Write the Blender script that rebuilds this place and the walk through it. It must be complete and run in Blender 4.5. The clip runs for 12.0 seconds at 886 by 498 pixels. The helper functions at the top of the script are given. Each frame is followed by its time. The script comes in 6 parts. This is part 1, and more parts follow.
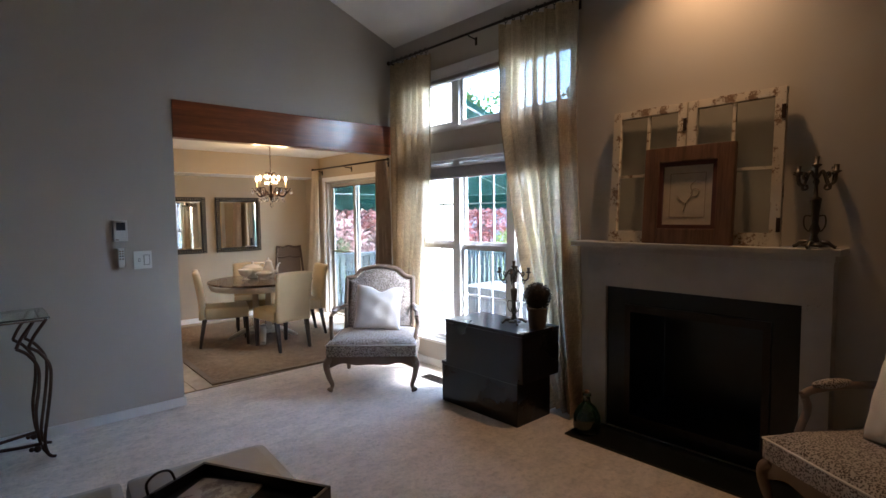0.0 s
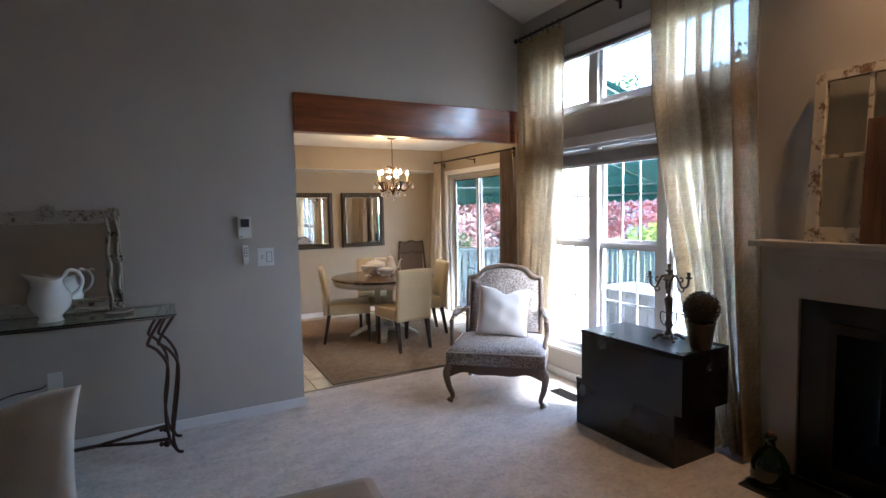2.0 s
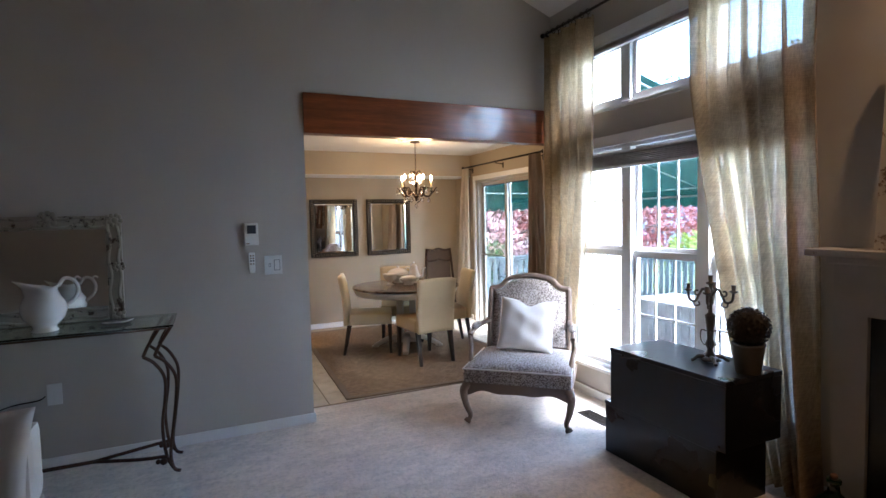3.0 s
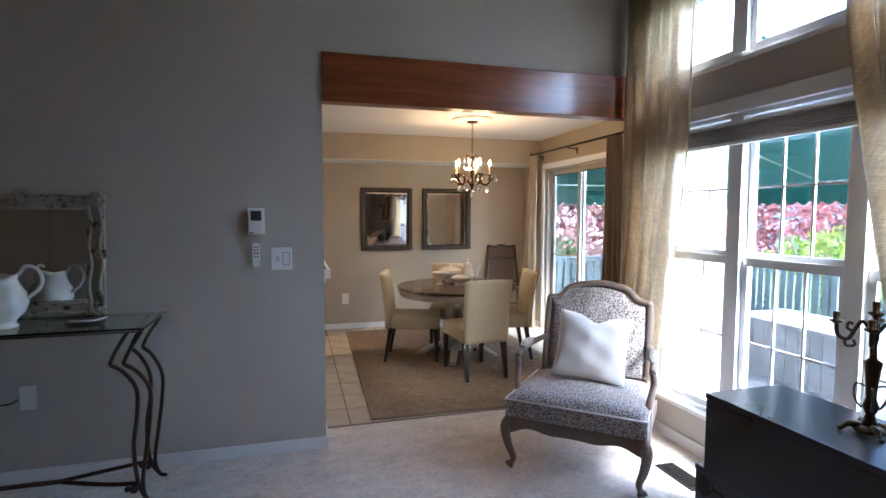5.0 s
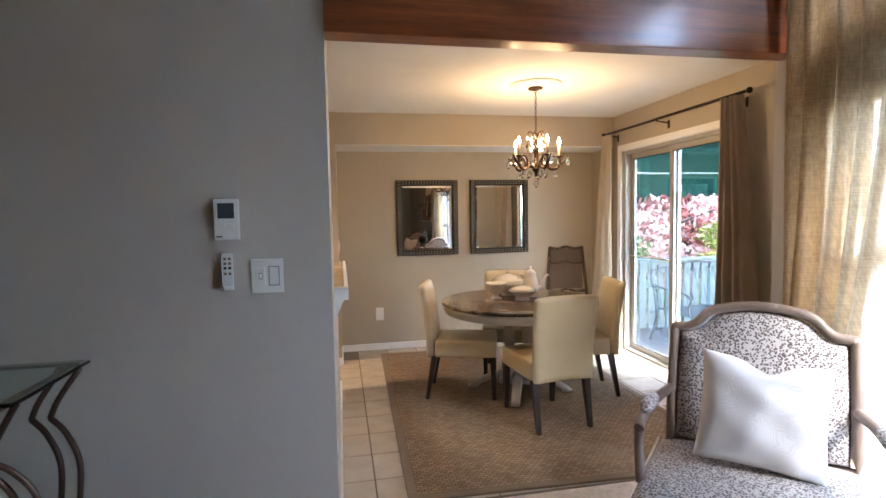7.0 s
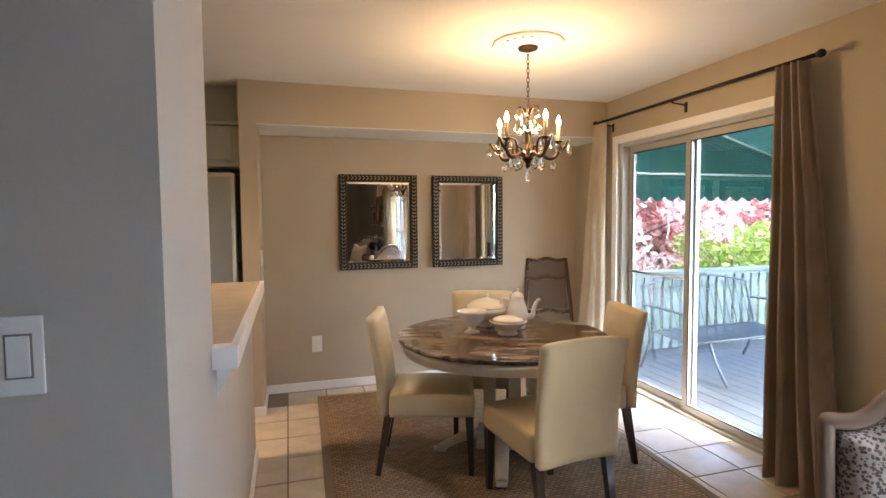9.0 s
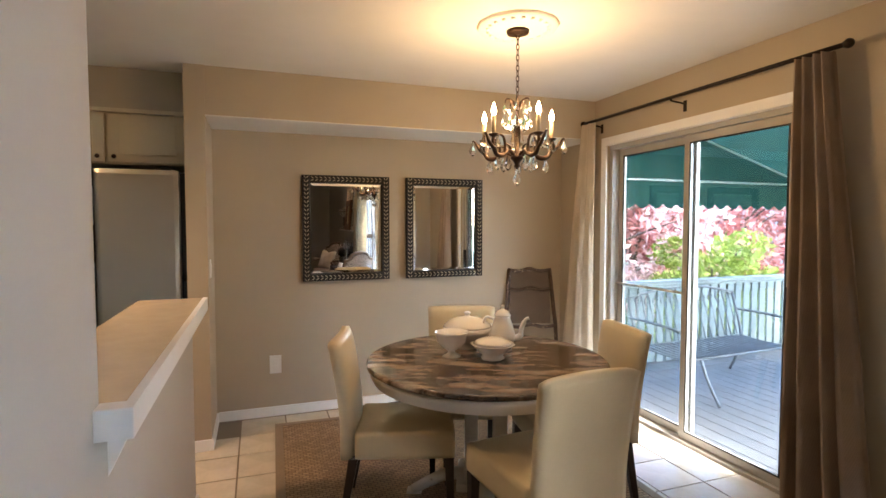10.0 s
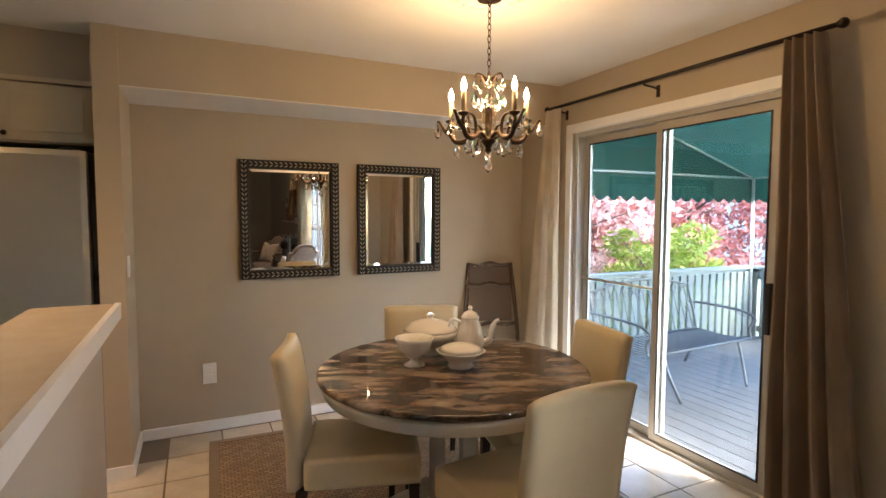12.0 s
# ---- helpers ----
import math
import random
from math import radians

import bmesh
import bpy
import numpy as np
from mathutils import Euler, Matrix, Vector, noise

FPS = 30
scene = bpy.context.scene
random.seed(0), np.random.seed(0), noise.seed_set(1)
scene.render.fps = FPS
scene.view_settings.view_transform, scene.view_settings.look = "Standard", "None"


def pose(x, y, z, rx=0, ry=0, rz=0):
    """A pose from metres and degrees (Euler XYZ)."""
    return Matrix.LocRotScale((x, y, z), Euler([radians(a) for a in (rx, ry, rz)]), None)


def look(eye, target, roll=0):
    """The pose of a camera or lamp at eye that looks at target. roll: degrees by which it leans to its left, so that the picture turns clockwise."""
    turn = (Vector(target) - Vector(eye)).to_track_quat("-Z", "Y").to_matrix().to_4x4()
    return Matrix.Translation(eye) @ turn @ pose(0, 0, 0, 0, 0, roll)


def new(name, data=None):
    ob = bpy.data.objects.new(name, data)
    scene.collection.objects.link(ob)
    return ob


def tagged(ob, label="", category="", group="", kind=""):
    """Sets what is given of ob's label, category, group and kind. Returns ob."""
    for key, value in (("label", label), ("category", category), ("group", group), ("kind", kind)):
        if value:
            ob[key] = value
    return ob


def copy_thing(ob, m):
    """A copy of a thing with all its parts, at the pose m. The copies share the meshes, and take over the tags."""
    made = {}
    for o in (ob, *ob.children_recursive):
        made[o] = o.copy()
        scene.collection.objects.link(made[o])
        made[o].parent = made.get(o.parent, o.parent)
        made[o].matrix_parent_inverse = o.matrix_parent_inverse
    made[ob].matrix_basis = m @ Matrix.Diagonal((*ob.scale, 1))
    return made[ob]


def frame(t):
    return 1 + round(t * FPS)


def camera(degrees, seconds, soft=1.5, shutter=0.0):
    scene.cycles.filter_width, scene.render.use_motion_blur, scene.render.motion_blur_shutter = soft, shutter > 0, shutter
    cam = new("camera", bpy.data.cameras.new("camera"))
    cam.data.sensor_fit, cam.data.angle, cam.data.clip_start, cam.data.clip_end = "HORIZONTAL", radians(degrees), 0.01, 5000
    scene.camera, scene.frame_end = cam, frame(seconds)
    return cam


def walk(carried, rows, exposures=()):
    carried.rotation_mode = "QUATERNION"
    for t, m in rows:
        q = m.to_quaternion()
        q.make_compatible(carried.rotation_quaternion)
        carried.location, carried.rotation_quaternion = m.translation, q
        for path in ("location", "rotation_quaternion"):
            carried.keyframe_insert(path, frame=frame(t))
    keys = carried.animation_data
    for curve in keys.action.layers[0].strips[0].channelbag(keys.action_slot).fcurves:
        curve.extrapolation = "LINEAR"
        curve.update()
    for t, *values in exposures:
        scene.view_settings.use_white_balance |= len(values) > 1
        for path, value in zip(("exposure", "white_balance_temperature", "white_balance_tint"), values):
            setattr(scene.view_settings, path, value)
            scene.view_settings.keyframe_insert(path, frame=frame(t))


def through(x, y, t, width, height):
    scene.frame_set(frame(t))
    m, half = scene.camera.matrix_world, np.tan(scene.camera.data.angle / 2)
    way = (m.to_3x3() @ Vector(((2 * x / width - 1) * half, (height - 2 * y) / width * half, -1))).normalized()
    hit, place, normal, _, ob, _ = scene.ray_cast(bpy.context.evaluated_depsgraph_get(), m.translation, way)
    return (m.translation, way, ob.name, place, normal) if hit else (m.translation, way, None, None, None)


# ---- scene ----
cam = camera(80.8, 12.0)
PATH = [
    (0, (-0.171, -0.367, 1.532), (1.165, 1.115, 1.4), -0.7),
    (0.5, (-0.154, -0.314, 1.538), (1.099, 1.238, 1.403), -0.7),
    (1, (-0.107, -0.206, 1.538), (1.044, 1.423, 1.394), -0.7),
    (1.5, (-0.013, -0.074, 1.54), (1.028, 1.627, 1.387), -0.8),
    (2, (0.082, 0.042, 1.536), (1.038, 1.792, 1.388), -1.2),
    (2.5, (0.206, 0.123, 1.529), (1.088, 1.914, 1.4), -1.4),
    (3, (0.356, 0.216, 1.518), (1.181, 2.034, 1.402), -1.3),
    (5, (0.878, 0.847, 1.483), (1.419, 2.768, 1.35), 0.1),
    (5.5, (0.976, 1.104, 1.471), (1.433, 3.046, 1.322), 0.0),
    (6, (1.045, 1.375, 1.451), (1.45, 3.328, 1.304), -0.4),
    (6.5, (1.059, 1.724, 1.459), (1.442, 3.682, 1.31), -0.7),
    (7, (1.08, 1.991, 1.437), (1.465, 3.95, 1.31), -1.1),
    (9, (1.259, 3.11, 1.438), (1.828, 5.024, 1.324), -0.5),
    (9.5, (1.302, 3.323, 1.421), (1.914, 5.224, 1.326), -0.1),
    (10, (1.355, 3.508, 1.45), (2.027, 5.389, 1.355), 0.0),
    (10.5, (1.403, 3.657, 1.438), (2.11, 5.526, 1.353), 0.1),
    (11, (1.411, 3.788, 1.446), (2.193, 5.627, 1.354), 0.0),
    (11.5, (1.396, 3.822, 1.443), (2.255, 5.625, 1.343), 0.1),
    (12, (1.397, 3.838, 1.451), (2.26, 5.638, 1.323), 0.2),
]
walk(cam, [(t, look(eye, target, roll)) for t, eye, target, roll in PATH],
     [(0, 6.05, 5850, 12), (2.5, 6.2, 5650, 12), (5.5, 6.15, 5550, 12), (7, 6.55, 5950, 12), (9, 6.45, 6150, 12), (12, 6.1, 6450, 12)])

# ---- world and sun ----
world = bpy.data.worlds.new("world")
scene.world = world
world.use_nodes = True
wn, wl = world.node_tree.nodes, world.node_tree.links
sky = wn.new("ShaderNodeTexSky")
sky.sky_type, sky.sun_disc = "NISHITA", False
SUN_AZ, SUN_EL = radians(158), radians(46)      # clockwise from +y
sky.sun_elevation, sky.sun_rotation = SUN_EL, SUN_AZ
wl.new(sky.outputs["Color"], wn["Background"].inputs["Color"])
wn["Background"].inputs["Strength"].default_value = 0.15
sun = new("sun", bpy.data.lights.new("sun", "SUN"))
sun.data.energy, sun.data.angle, sun.data.color = 0.6, radians(22), (1.0, 0.96, 0.90)
sun_dir = Vector((math.sin(SUN_AZ) * math.cos(SUN_EL), math.cos(SUN_AZ) * math.cos(SUN_EL), math.sin(SUN_EL)))
sun.matrix_basis = look(sun_dir * 40, (0, 0, 0))


def lamp(name, at, power, colour, size=0.03, kind="POINT", to=None, cone=90):
    light = bpy.data.lights.new(name, kind)
    light.energy, light.color, light.shadow_soft_size = power, colour, size
    ob = new(name, light)
    if to:
        ob.matrix_basis = look(at, to)
        light.spot_size, light.spot_blend = radians(cone), 1.0
    else:
        ob.location = at
    return ob


WARM = (1.0, 0.62, 0.30)
lamp("fireplace_downlight_bulb", (2.98, 0.95, 3.37), 1.15, (1.0, 0.58, 0.28), 0.05, "SPOT", (3.10, 0.95, 2.4), 118)
lamp("kitchen_downlight_bulb", (-0.10, 6.35, 2.42), 1.9, (1.0, 0.62, 0.33), 0.05, "SPOT", (0.45, 6.55, 0.0), 112)

# ---- materials ----


def tree_of(name):
    m = bpy.data.materials.new(name)
    m.use_nodes = True
    return m, m.node_tree.nodes, m.node_tree.links, m.node_tree.nodes["Principled BSDF"]


def coords(nodes, links, stretch=(1, 1, 1), space="Object"):
    tc = nodes.new("ShaderNodeTexCoord")
    mp = nodes.new("ShaderNodeMapping")
    mp.inputs["Scale"].default_value = stretch
    links.new(tc.outputs[space], mp.inputs["Vector"])
    return mp.outputs["Vector"]


def noise_of(nodes, links, vec, scale, detail=4, rough=0.55):
    n = nodes.new("ShaderNodeTexNoise")
    n.inputs["Scale"].default_value, n.inputs["Detail"].default_value, n.inputs["Roughness"].default_value = scale, detail, rough
    links.new(vec, n.inputs["Vector"])
    return n.outputs["Fac"]


def ramp_of(nodes, links, fac, stops):
    r = nodes.new("ShaderNodeValToRGB")
    el = r.color_ramp.elements
    while len(el) < len(stops):
        el.new(0.5)
    for e, (p, c) in zip(el, stops):
        e.position, e.color = p, (*c, 1)
    links.new(fac, r.inputs["Fac"])
    return r.outputs["Color"]


def bump_of(nodes, links, bsdf, height, strength, dist):
    b = nodes.new("ShaderNodeBump")
    b.inputs["Strength"].default_value, b.inputs["Distance"].default_value = strength, dist
    links.new(height, b.inputs["Height"])
    links.new(b.outputs["Normal"], bsdf.inputs["Normal"])


def tint(c, f):
    return tuple(min(1, v * f) for v in c)


def mix_of(nodes, links, fac, a, b, mode="MIX"):
    x = nodes.new("ShaderNodeMix")
    x.data_type, x.blend_type = "RGBA", mode
    for sock, v in (("Factor", fac), ("A", a), ("B", b)):
        target = [i for i in x.inputs if i.name == sock and i.enabled][0]
        if isinstance(v, bpy.types.NodeSocket):
            links.new(v, target)
        else:
            target.default_value = (*v, 1) if isinstance(v, tuple) else v
    return [o for o in x.outputs if o.enabled][0]


def plain(name, col, rough=0.6, metal=0.0, var=0.12, scale=3.0, fine=90.0, bump=0.15, dist=0.002, per_object=0.0, coat=0.0, stretch=(1, 1, 1)):
    """Paint, plaster, metal, ceramic: two scales of variation and fine relief."""
    m, n, l, b = tree_of(name)
    v = coords(n, l, stretch)
    big, small = noise_of(n, l, v, scale), noise_of(n, l, v, fine, 3)
    c1 = ramp_of(n, l, big, [(0.3, tint(col, 1 - var)), (0.7, tint(col, 1 + var))])
    c2 = ramp_of(n, l, small, [(0.3, (1 - var * 0.5,) * 3), (0.7, (1.0,) * 3)])
    c = mix_of(n, l, 1.0, c1, c2, "MULTIPLY")
    if per_object:
        info = n.new("ShaderNodeObjectInfo")
        c = mix_of(n, l, 1.0, c, ramp_of(n, l, info.outputs["Random"], [(0, (1 - per_object,) * 3), (1, (1, 1, 1))]), "MULTIPLY")
    l.new(c, b.inputs["Base Color"])
    mr = n.new("ShaderNodeMapRange")
    mr.inputs["To Min"].default_value, mr.inputs["To Max"].default_value = max(0.02, rough - 0.08), min(1, rough + 0.08)
    l.new(big, mr.inputs["Value"])
    l.new(mr.outputs["Result"], b.inputs["Roughness"])
    b.inputs["Metallic"].default_value = metal
    b.inputs["Coat Weight"].default_value = coat
    if bump:
        bump_of(n, l, b, small, bump, dist)
    return m


def wood(name, dark, light, rough=0.4, axis=0, ring=6.0, coat=0.0, bump=0.2, per_object=0.0):
    m, n, l, b = tree_of(name)
    st = [14.0, 14.0, 14.0]
    st[axis] = 0.9
    v = coords(n, l, st)
    grain = noise_of(n, l, v, ring * 0.3, 6, 0.65)
    fine = noise_of(n, l, v, ring * 2.2, 4, 0.7)
    blotch = noise_of(n, l, coords(n, l), 3.5, 3)
    c = ramp_of(n, l, grain, [(0.28, dark), (0.5, tuple((a + d) / 2 for a, d in zip(dark, light))), (0.72, light)])
    c = mix_of(n, l, 0.6, c, ramp_of(n, l, fine, [(0.35, (0.6,) * 3), (0.6, (1,) * 3)]), "MULTIPLY")
    c = mix_of(n, l, 0.5, c, ramp_of(n, l, blotch, [(0.3, (0.65,) * 3), (0.7, (1,) * 3)]), "MULTIPLY")
    if per_object:
        info = n.new("ShaderNodeObjectInfo")
        c = mix_of(n, l, 1.0, c, ramp_of(n, l, info.outputs["Random"], [(0, (1 - per_object,) * 3), (1, (1, 1, 1))]), "MULTIPLY")
    l.new(c, b.inputs["Base Color"])
    b.inputs["Roughness"].default_value = rough
    b.inputs["Coat Weight"].default_value, b.inputs["Coat Roughness"].default_value = coat, 0.12
    bump_of(n, l, b, fine, bump, 0.0015)
    return m


def worn_paint(name, paint, under, amount=0.45, rough=0.6, metal=0.0, scale=14.0):
    """Paint rubbed through to what lies under it."""
    m, n, l, b = tree_of(name)
    v = coords(n, l)
    wear = noise_of(n, l, v, scale, 8, 0.7)
    dirt = noise_of(n, l, v, 4, 4)
    base = ramp_of(n, l, dirt, [(0.3, tint(paint, 0.8)), (0.7, paint)])
    mask = ramp_of(n, l, wear, [(amount - 0.03, (0, 0, 0)), (amount + 0.03, (1, 1, 1))])
    c = mix_of(n, l, mask, under, base)
    l.new(c, b.inputs["Base Color"])
    b.inputs["Roughness"].default_value, b.inputs["Metallic"].default_value = rough, metal
    bump_of(n, l, b, mask, 0.3, 0.001)
    return m


def cloth(name, col, weave=600.0, var=0.1, through=0.0, bump=0.3, slub=0.0, gaps=0.0):
    """Woven cloth; through is the share of light that passes it, gaps the share of open weave."""
    m, n, l, b = tree_of(name)
    v = coords(n, l)
    wa, wb = n.new("ShaderNodeTexWave"), n.new("ShaderNodeTexWave")
    for w, d in ((wa, "Z"), (wb, "Y")):
        w.bands_direction = d
        w.inputs["Scale"].default_value, w.inputs["Distortion"].default_value, w.inputs["Detail"].default_value = weave / 6.3, 1.5, 1
        l.new(v, w.inputs["Vector"])
    thread = mix_of(n, l, 0.5, wa.outputs["Color"], wb.outputs["Color"])
    blotch = noise_of(n, l, v, 5, 4)
    c = ramp_of(n, l, blotch, [(0.3, tint(col, 1 - var)), (0.7, tint(col, 1 + var))])
    c = mix_of(n, l, 0.5, c, ramp_of(n, l, thread, [(0.2, (0.7,) * 3), (0.8, (1,) * 3)]), "MULTIPLY")
    if slub:
        s1 = noise_of(n, l, coords(n, l, (1, 14, 160)), 1.6, 5, 0.7)
        s2 = noise_of(n, l, coords(n, l, (1, 160, 14)), 1.6, 5, 0.7)
        sl = mix_of(n, l, 0.5, ramp_of(n, l, s1, [(0.35, (0, 0, 0)), (0.65, (1, 1, 1))]), ramp_of(n, l, s2, [(0.35, (0, 0, 0)), (0.65, (1, 1, 1))]))
        c = mix_of(n, l, slub, c, ramp_of(n, l, sl, [(0.25, (0.45,) * 3), (0.75, (1,) * 3)]), "MULTIPLY")
    l.new(c, b.inputs["Base Color"])
    b.inputs["Roughness"].default_value = 0.9
    b.inputs["Sheen Weight"].default_value = 0.15
    bump_of(n, l, b, thread, bump, 0.001)
    if through:
        t = n.new("ShaderNodeBsdfTranslucent")
        l.new(c, t.inputs["Color"])
        mx = n.new("ShaderNodeMixShader")
        mx.inputs["Fac"].default_value = through
        l.new(b.outputs["BSDF"], mx.inputs[1])
        l.new(t.outputs["BSDF"], mx.inputs[2])
        out = mx.outputs["Shader"]
        if gaps:
            hole, mg = n.new("ShaderNodeBsdfTransparent"), n.new("ShaderNodeMixShader")
            mg.inputs["Fac"].default_value = gaps
            l.new(out, mg.inputs[1])
            l.new(hole.outputs["BSDF"], mg.inputs[2])
            out = mg.outputs["Shader"]
        l.new(out, n["Material Output"].inputs["Surface"])
    return m


def glass_of(name, col=(1, 1, 1), rough=0.0, ior=1.45):
    m, n, l, b = tree_of(name)
    b.inputs["Base Color"].default_value = (*col, 1)
    b.inputs["Transmission Weight"].default_value, b.inputs["Roughness"].default_value, b.inputs["IOR"].default_value = 1.0, rough, ior
    return m


def mirror_of(name, col=(0.82, 0.82, 0.8), rough=0.01):
    m, n, l, b = tree_of(name)
    b.inputs["Base Color"].default_value = (*col, 1)
    b.inputs["Metallic"].default_value, b.inputs["Roughness"].default_value = 1.0, rough
    return m


def glow(name, col, strength):
    m, n, l, b = tree_of(name)
    b.inputs["Base Color"].default_value = (*col, 1)
    b.inputs["Emission Color"].default_value, b.inputs["Emission Strength"].default_value = (*col, 1), strength
    return m


def spotted(name, ground, spot):
    """Woven upholstery with a small irregular spot all over."""
    m, n, l, b = tree_of(name)
    v = coords(n, l)
    warp = n.new("ShaderNodeVectorMath")
    warp.operation = "MULTIPLY_ADD"
    nz = n.new("ShaderNodeTexNoise")
    nz.inputs["Scale"].default_value = 60
    l.new(v, nz.inputs["Vector"])
    l.new(nz.outputs["Color"], warp.inputs[0])
    warp.inputs[1].default_value = (0.008,) * 3
    l.new(v, warp.inputs[2])
    vo = n.new("ShaderNodeTexVoronoi")
    vo.inputs["Scale"].default_value = 112
    l.new(warp.outputs["Vector"], vo.inputs["Vector"])
    tone = noise_of(n, l, v, 6, 3)
    c = ramp_of(n, l, vo.outputs["Distance"], [(0.40, spot), (0.50, tint(ground, 0.85)), (0.60, ground)])
    c = mix_of(n, l, 0.4, c, ramp_of(n, l, tone, [(0.3, (0.75,) * 3), (0.7, (1,) * 3)]), "MULTIPLY")
    l.new(c, b.inputs["Base Color"])
    b.inputs["Roughness"].default_value = 0.85
    b.inputs["Sheen Weight"].default_value = 0.2
    bump_of(n, l, b, vo.outputs["Distance"], 0.25, 0.002)
    return m


def woven(name, a, c2, size=0.022, bump=0.8):
    """Basket weave of sisal or seagrass cord."""
    m, n, l, b = tree_of(name)
    v = coords(n, l)
    br = n.new("ShaderNodeTexBrick")
    br.inputs["Scale"].default_value = 1.0
    br.inputs["Brick Width"].default_value, br.inputs["Row Height"].default_value = size * 1.7, size
    br.inputs["Mortar Size"].default_value, br.inputs["Mortar Smooth"].default_value = size * 0.16, 1.0
    br.inputs["Color1"].default_value, br.inputs["Color2"].default_value = (*a, 1), (*c2, 1)
    br.inputs["Mortar"].default_value = (*tint(c2, 0.3), 1)
    l.new(v, br.inputs["Vector"])
    fib = noise_of(n, l, v, 260, 3)
    big = noise_of(n, l, v, 3, 4)
    c = mix_of(n, l, 0.6, br.outputs["Color"], ramp_of(n, l, fib, [(0.3, (0.55,) * 3), (0.7, (1,) * 3)]), "MULTIPLY")
    c = mix_of(n, l, 0.6, c, ramp_of(n, l, big, [(0.3, (0.7,) * 3), (0.7, (1,) * 3)]), "MULTIPLY")
    l.new(c, b.inputs["Base Color"])
    b.inputs["Roughness"].default_value = 0.85
    inv = n.new("ShaderNodeMath")
    inv.operation = "MULTIPLY_ADD"
    l.new(br.outputs["Fac"], inv.inputs[0])
    inv.inputs[1].default_value = -1.0
    l.new(fib, inv.inputs[2])
    bump_of(n, l, b, inv.outputs["Value"], bump, 0.004)
    return m


def pile(name, col):
    """Cut-pile carpet: tufts, shading where it was brushed, faint tracks."""
    m, n, l, b = tree_of(name)
    v = coords(n, l)
    vo = n.new("ShaderNodeTexVoronoi")
    vo.inputs["Scale"].default_value = 190
    l.new(v, vo.inputs["Vector"])
    tuft = noise_of(n, l, v, 30, 7, 0.8)
    brush = noise_of(n, l, coords(n, l, (1, 1.6, 1)), 5.5, 6, 0.68)
    c = ramp_of(n, l, tuft, [(0.34, tint(col, 0.72)), (0.5, col), (0.66, tint(col, 1.12))])
    c = mix_of(n, l, 0.7, c, ramp_of(n, l, brush, [(0.36, (0.72,) * 3), (0.58, (1,) * 3)]), "MULTIPLY")
    c = mix_of(n, l, 0.35, c, ramp_of(n, l, vo.outputs["Distance"], [(0.0, (1,) * 3), (0.7, (0.75,) * 3)]), "MULTIPLY")
    l.new(c, b.inputs["Base Color"])
    b.inputs["Roughness"].default_value = 0.95
    b.inputs["Sheen Weight"].default_value = 0.3
    bump_of(n, l, b, tuft, 0.9, 0.012)
    return m


def leafage(name, a, c2, through=0.45):
    m, n, l, b = tree_of(name)
    geo = n.new("ShaderNodeNewGeometry")
    c = ramp_of(n, l, geo.outputs["Random Per Island"], [(0, a), (1, c2)])
    l.new(c, b.inputs["Base Color"])
    b.inputs["Roughness"].default_value = 0.6
    t = n.new("ShaderNodeBsdfTranslucent")
    l.new(c, t.inputs["Color"])
    mx = n.new("ShaderNodeMixShader")
    mx.inputs["Fac"].default_value = through
    l.new(b.outputs["BSDF"], mx.inputs[1])
    l.new(t.outputs["BSDF"], mx.inputs[2])
    l.new(mx.outputs["Shader"], n["Material Output"].inputs["Surface"])
    return m


WALL = plain("wall_paint", (0.49, 0.45, 0.395), 0.7, var=0.04, scale=1.5, fine=160, bump=0.12)
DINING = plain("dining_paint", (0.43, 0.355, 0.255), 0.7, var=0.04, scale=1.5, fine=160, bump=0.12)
CEIL = plain("ceiling_paint", (0.78, 0.75, 0.69), 0.8, var=0.03, fine=120, bump=0.25)
TRIM = plain("trim_paint", (0.80, 0.79, 0.77), 0.35, var=0.04, fine=60, bump=0.05)
VINYL = plain("window_vinyl", (0.78, 0.79, 0.80), 0.35, var=0.04, fine=40, bump=0.04)
ALMOND = plain("almond_aluminium", (0.40, 0.375, 0.33), 0.35, var=0.06, bump=0.04)
CARPET = pile("carpet_pile", (0.86, 0.775, 0.69))
TILE = plain("ceramic_tile", (0.62, 0.55, 0.45), 0.22, var=0.1, scale=6, fine=35, bump=0.06, per_object=0.12)
GROUT = plain("grout", (0.19, 0.15, 0.11), 0.9)
BEAM = wood("beam_wood", (0.15, 0.036, 0.012), (0.36, 0.10, 0.03), 0.30, 0, 5.0, coat=0.3, bump=0.6)
BLACK = plain("black_lacquer", (0.007, 0.007, 0.009), 0.29, var=0.3, fine=30, bump=0.12)
SOOT = plain("black_slate", (0.008, 0.009, 0.009), 0.35, var=0.4, bump=0.3)
IRON = plain("dark_iron", (0.035, 0.026, 0.02), 0.45, 0.7, var=0.3, fine=120, bump=0.4)
RUST = plain("bronzed_iron", (0.085, 0.05, 0.035), 0.4, 0.8, var=0.35, fine=140, bump=0.4)
SILVER = plain("tarnished_silver", (0.12, 0.10, 0.08), 0.35, 0.9, var=0.4, fine=120, bump=0.3)
# window panes; the grey tint only holds down the brightness of the view outdoors
GLASS = glass_of("outdoor_dimming_glass", (0.30, 0.325, 0.335))
OLD_GLASS = glass_of("old_sash_glass", (0.68, 0.70, 0.68))
GREEN_GLASS = glass_of("table_glass", (0.80, 0.93, 0.88))
CRYSTAL = glass_of("crystal", (1, 0.98, 0.94), 0.0, 1.55)
MIRROR = mirror_of("mirror_glass")
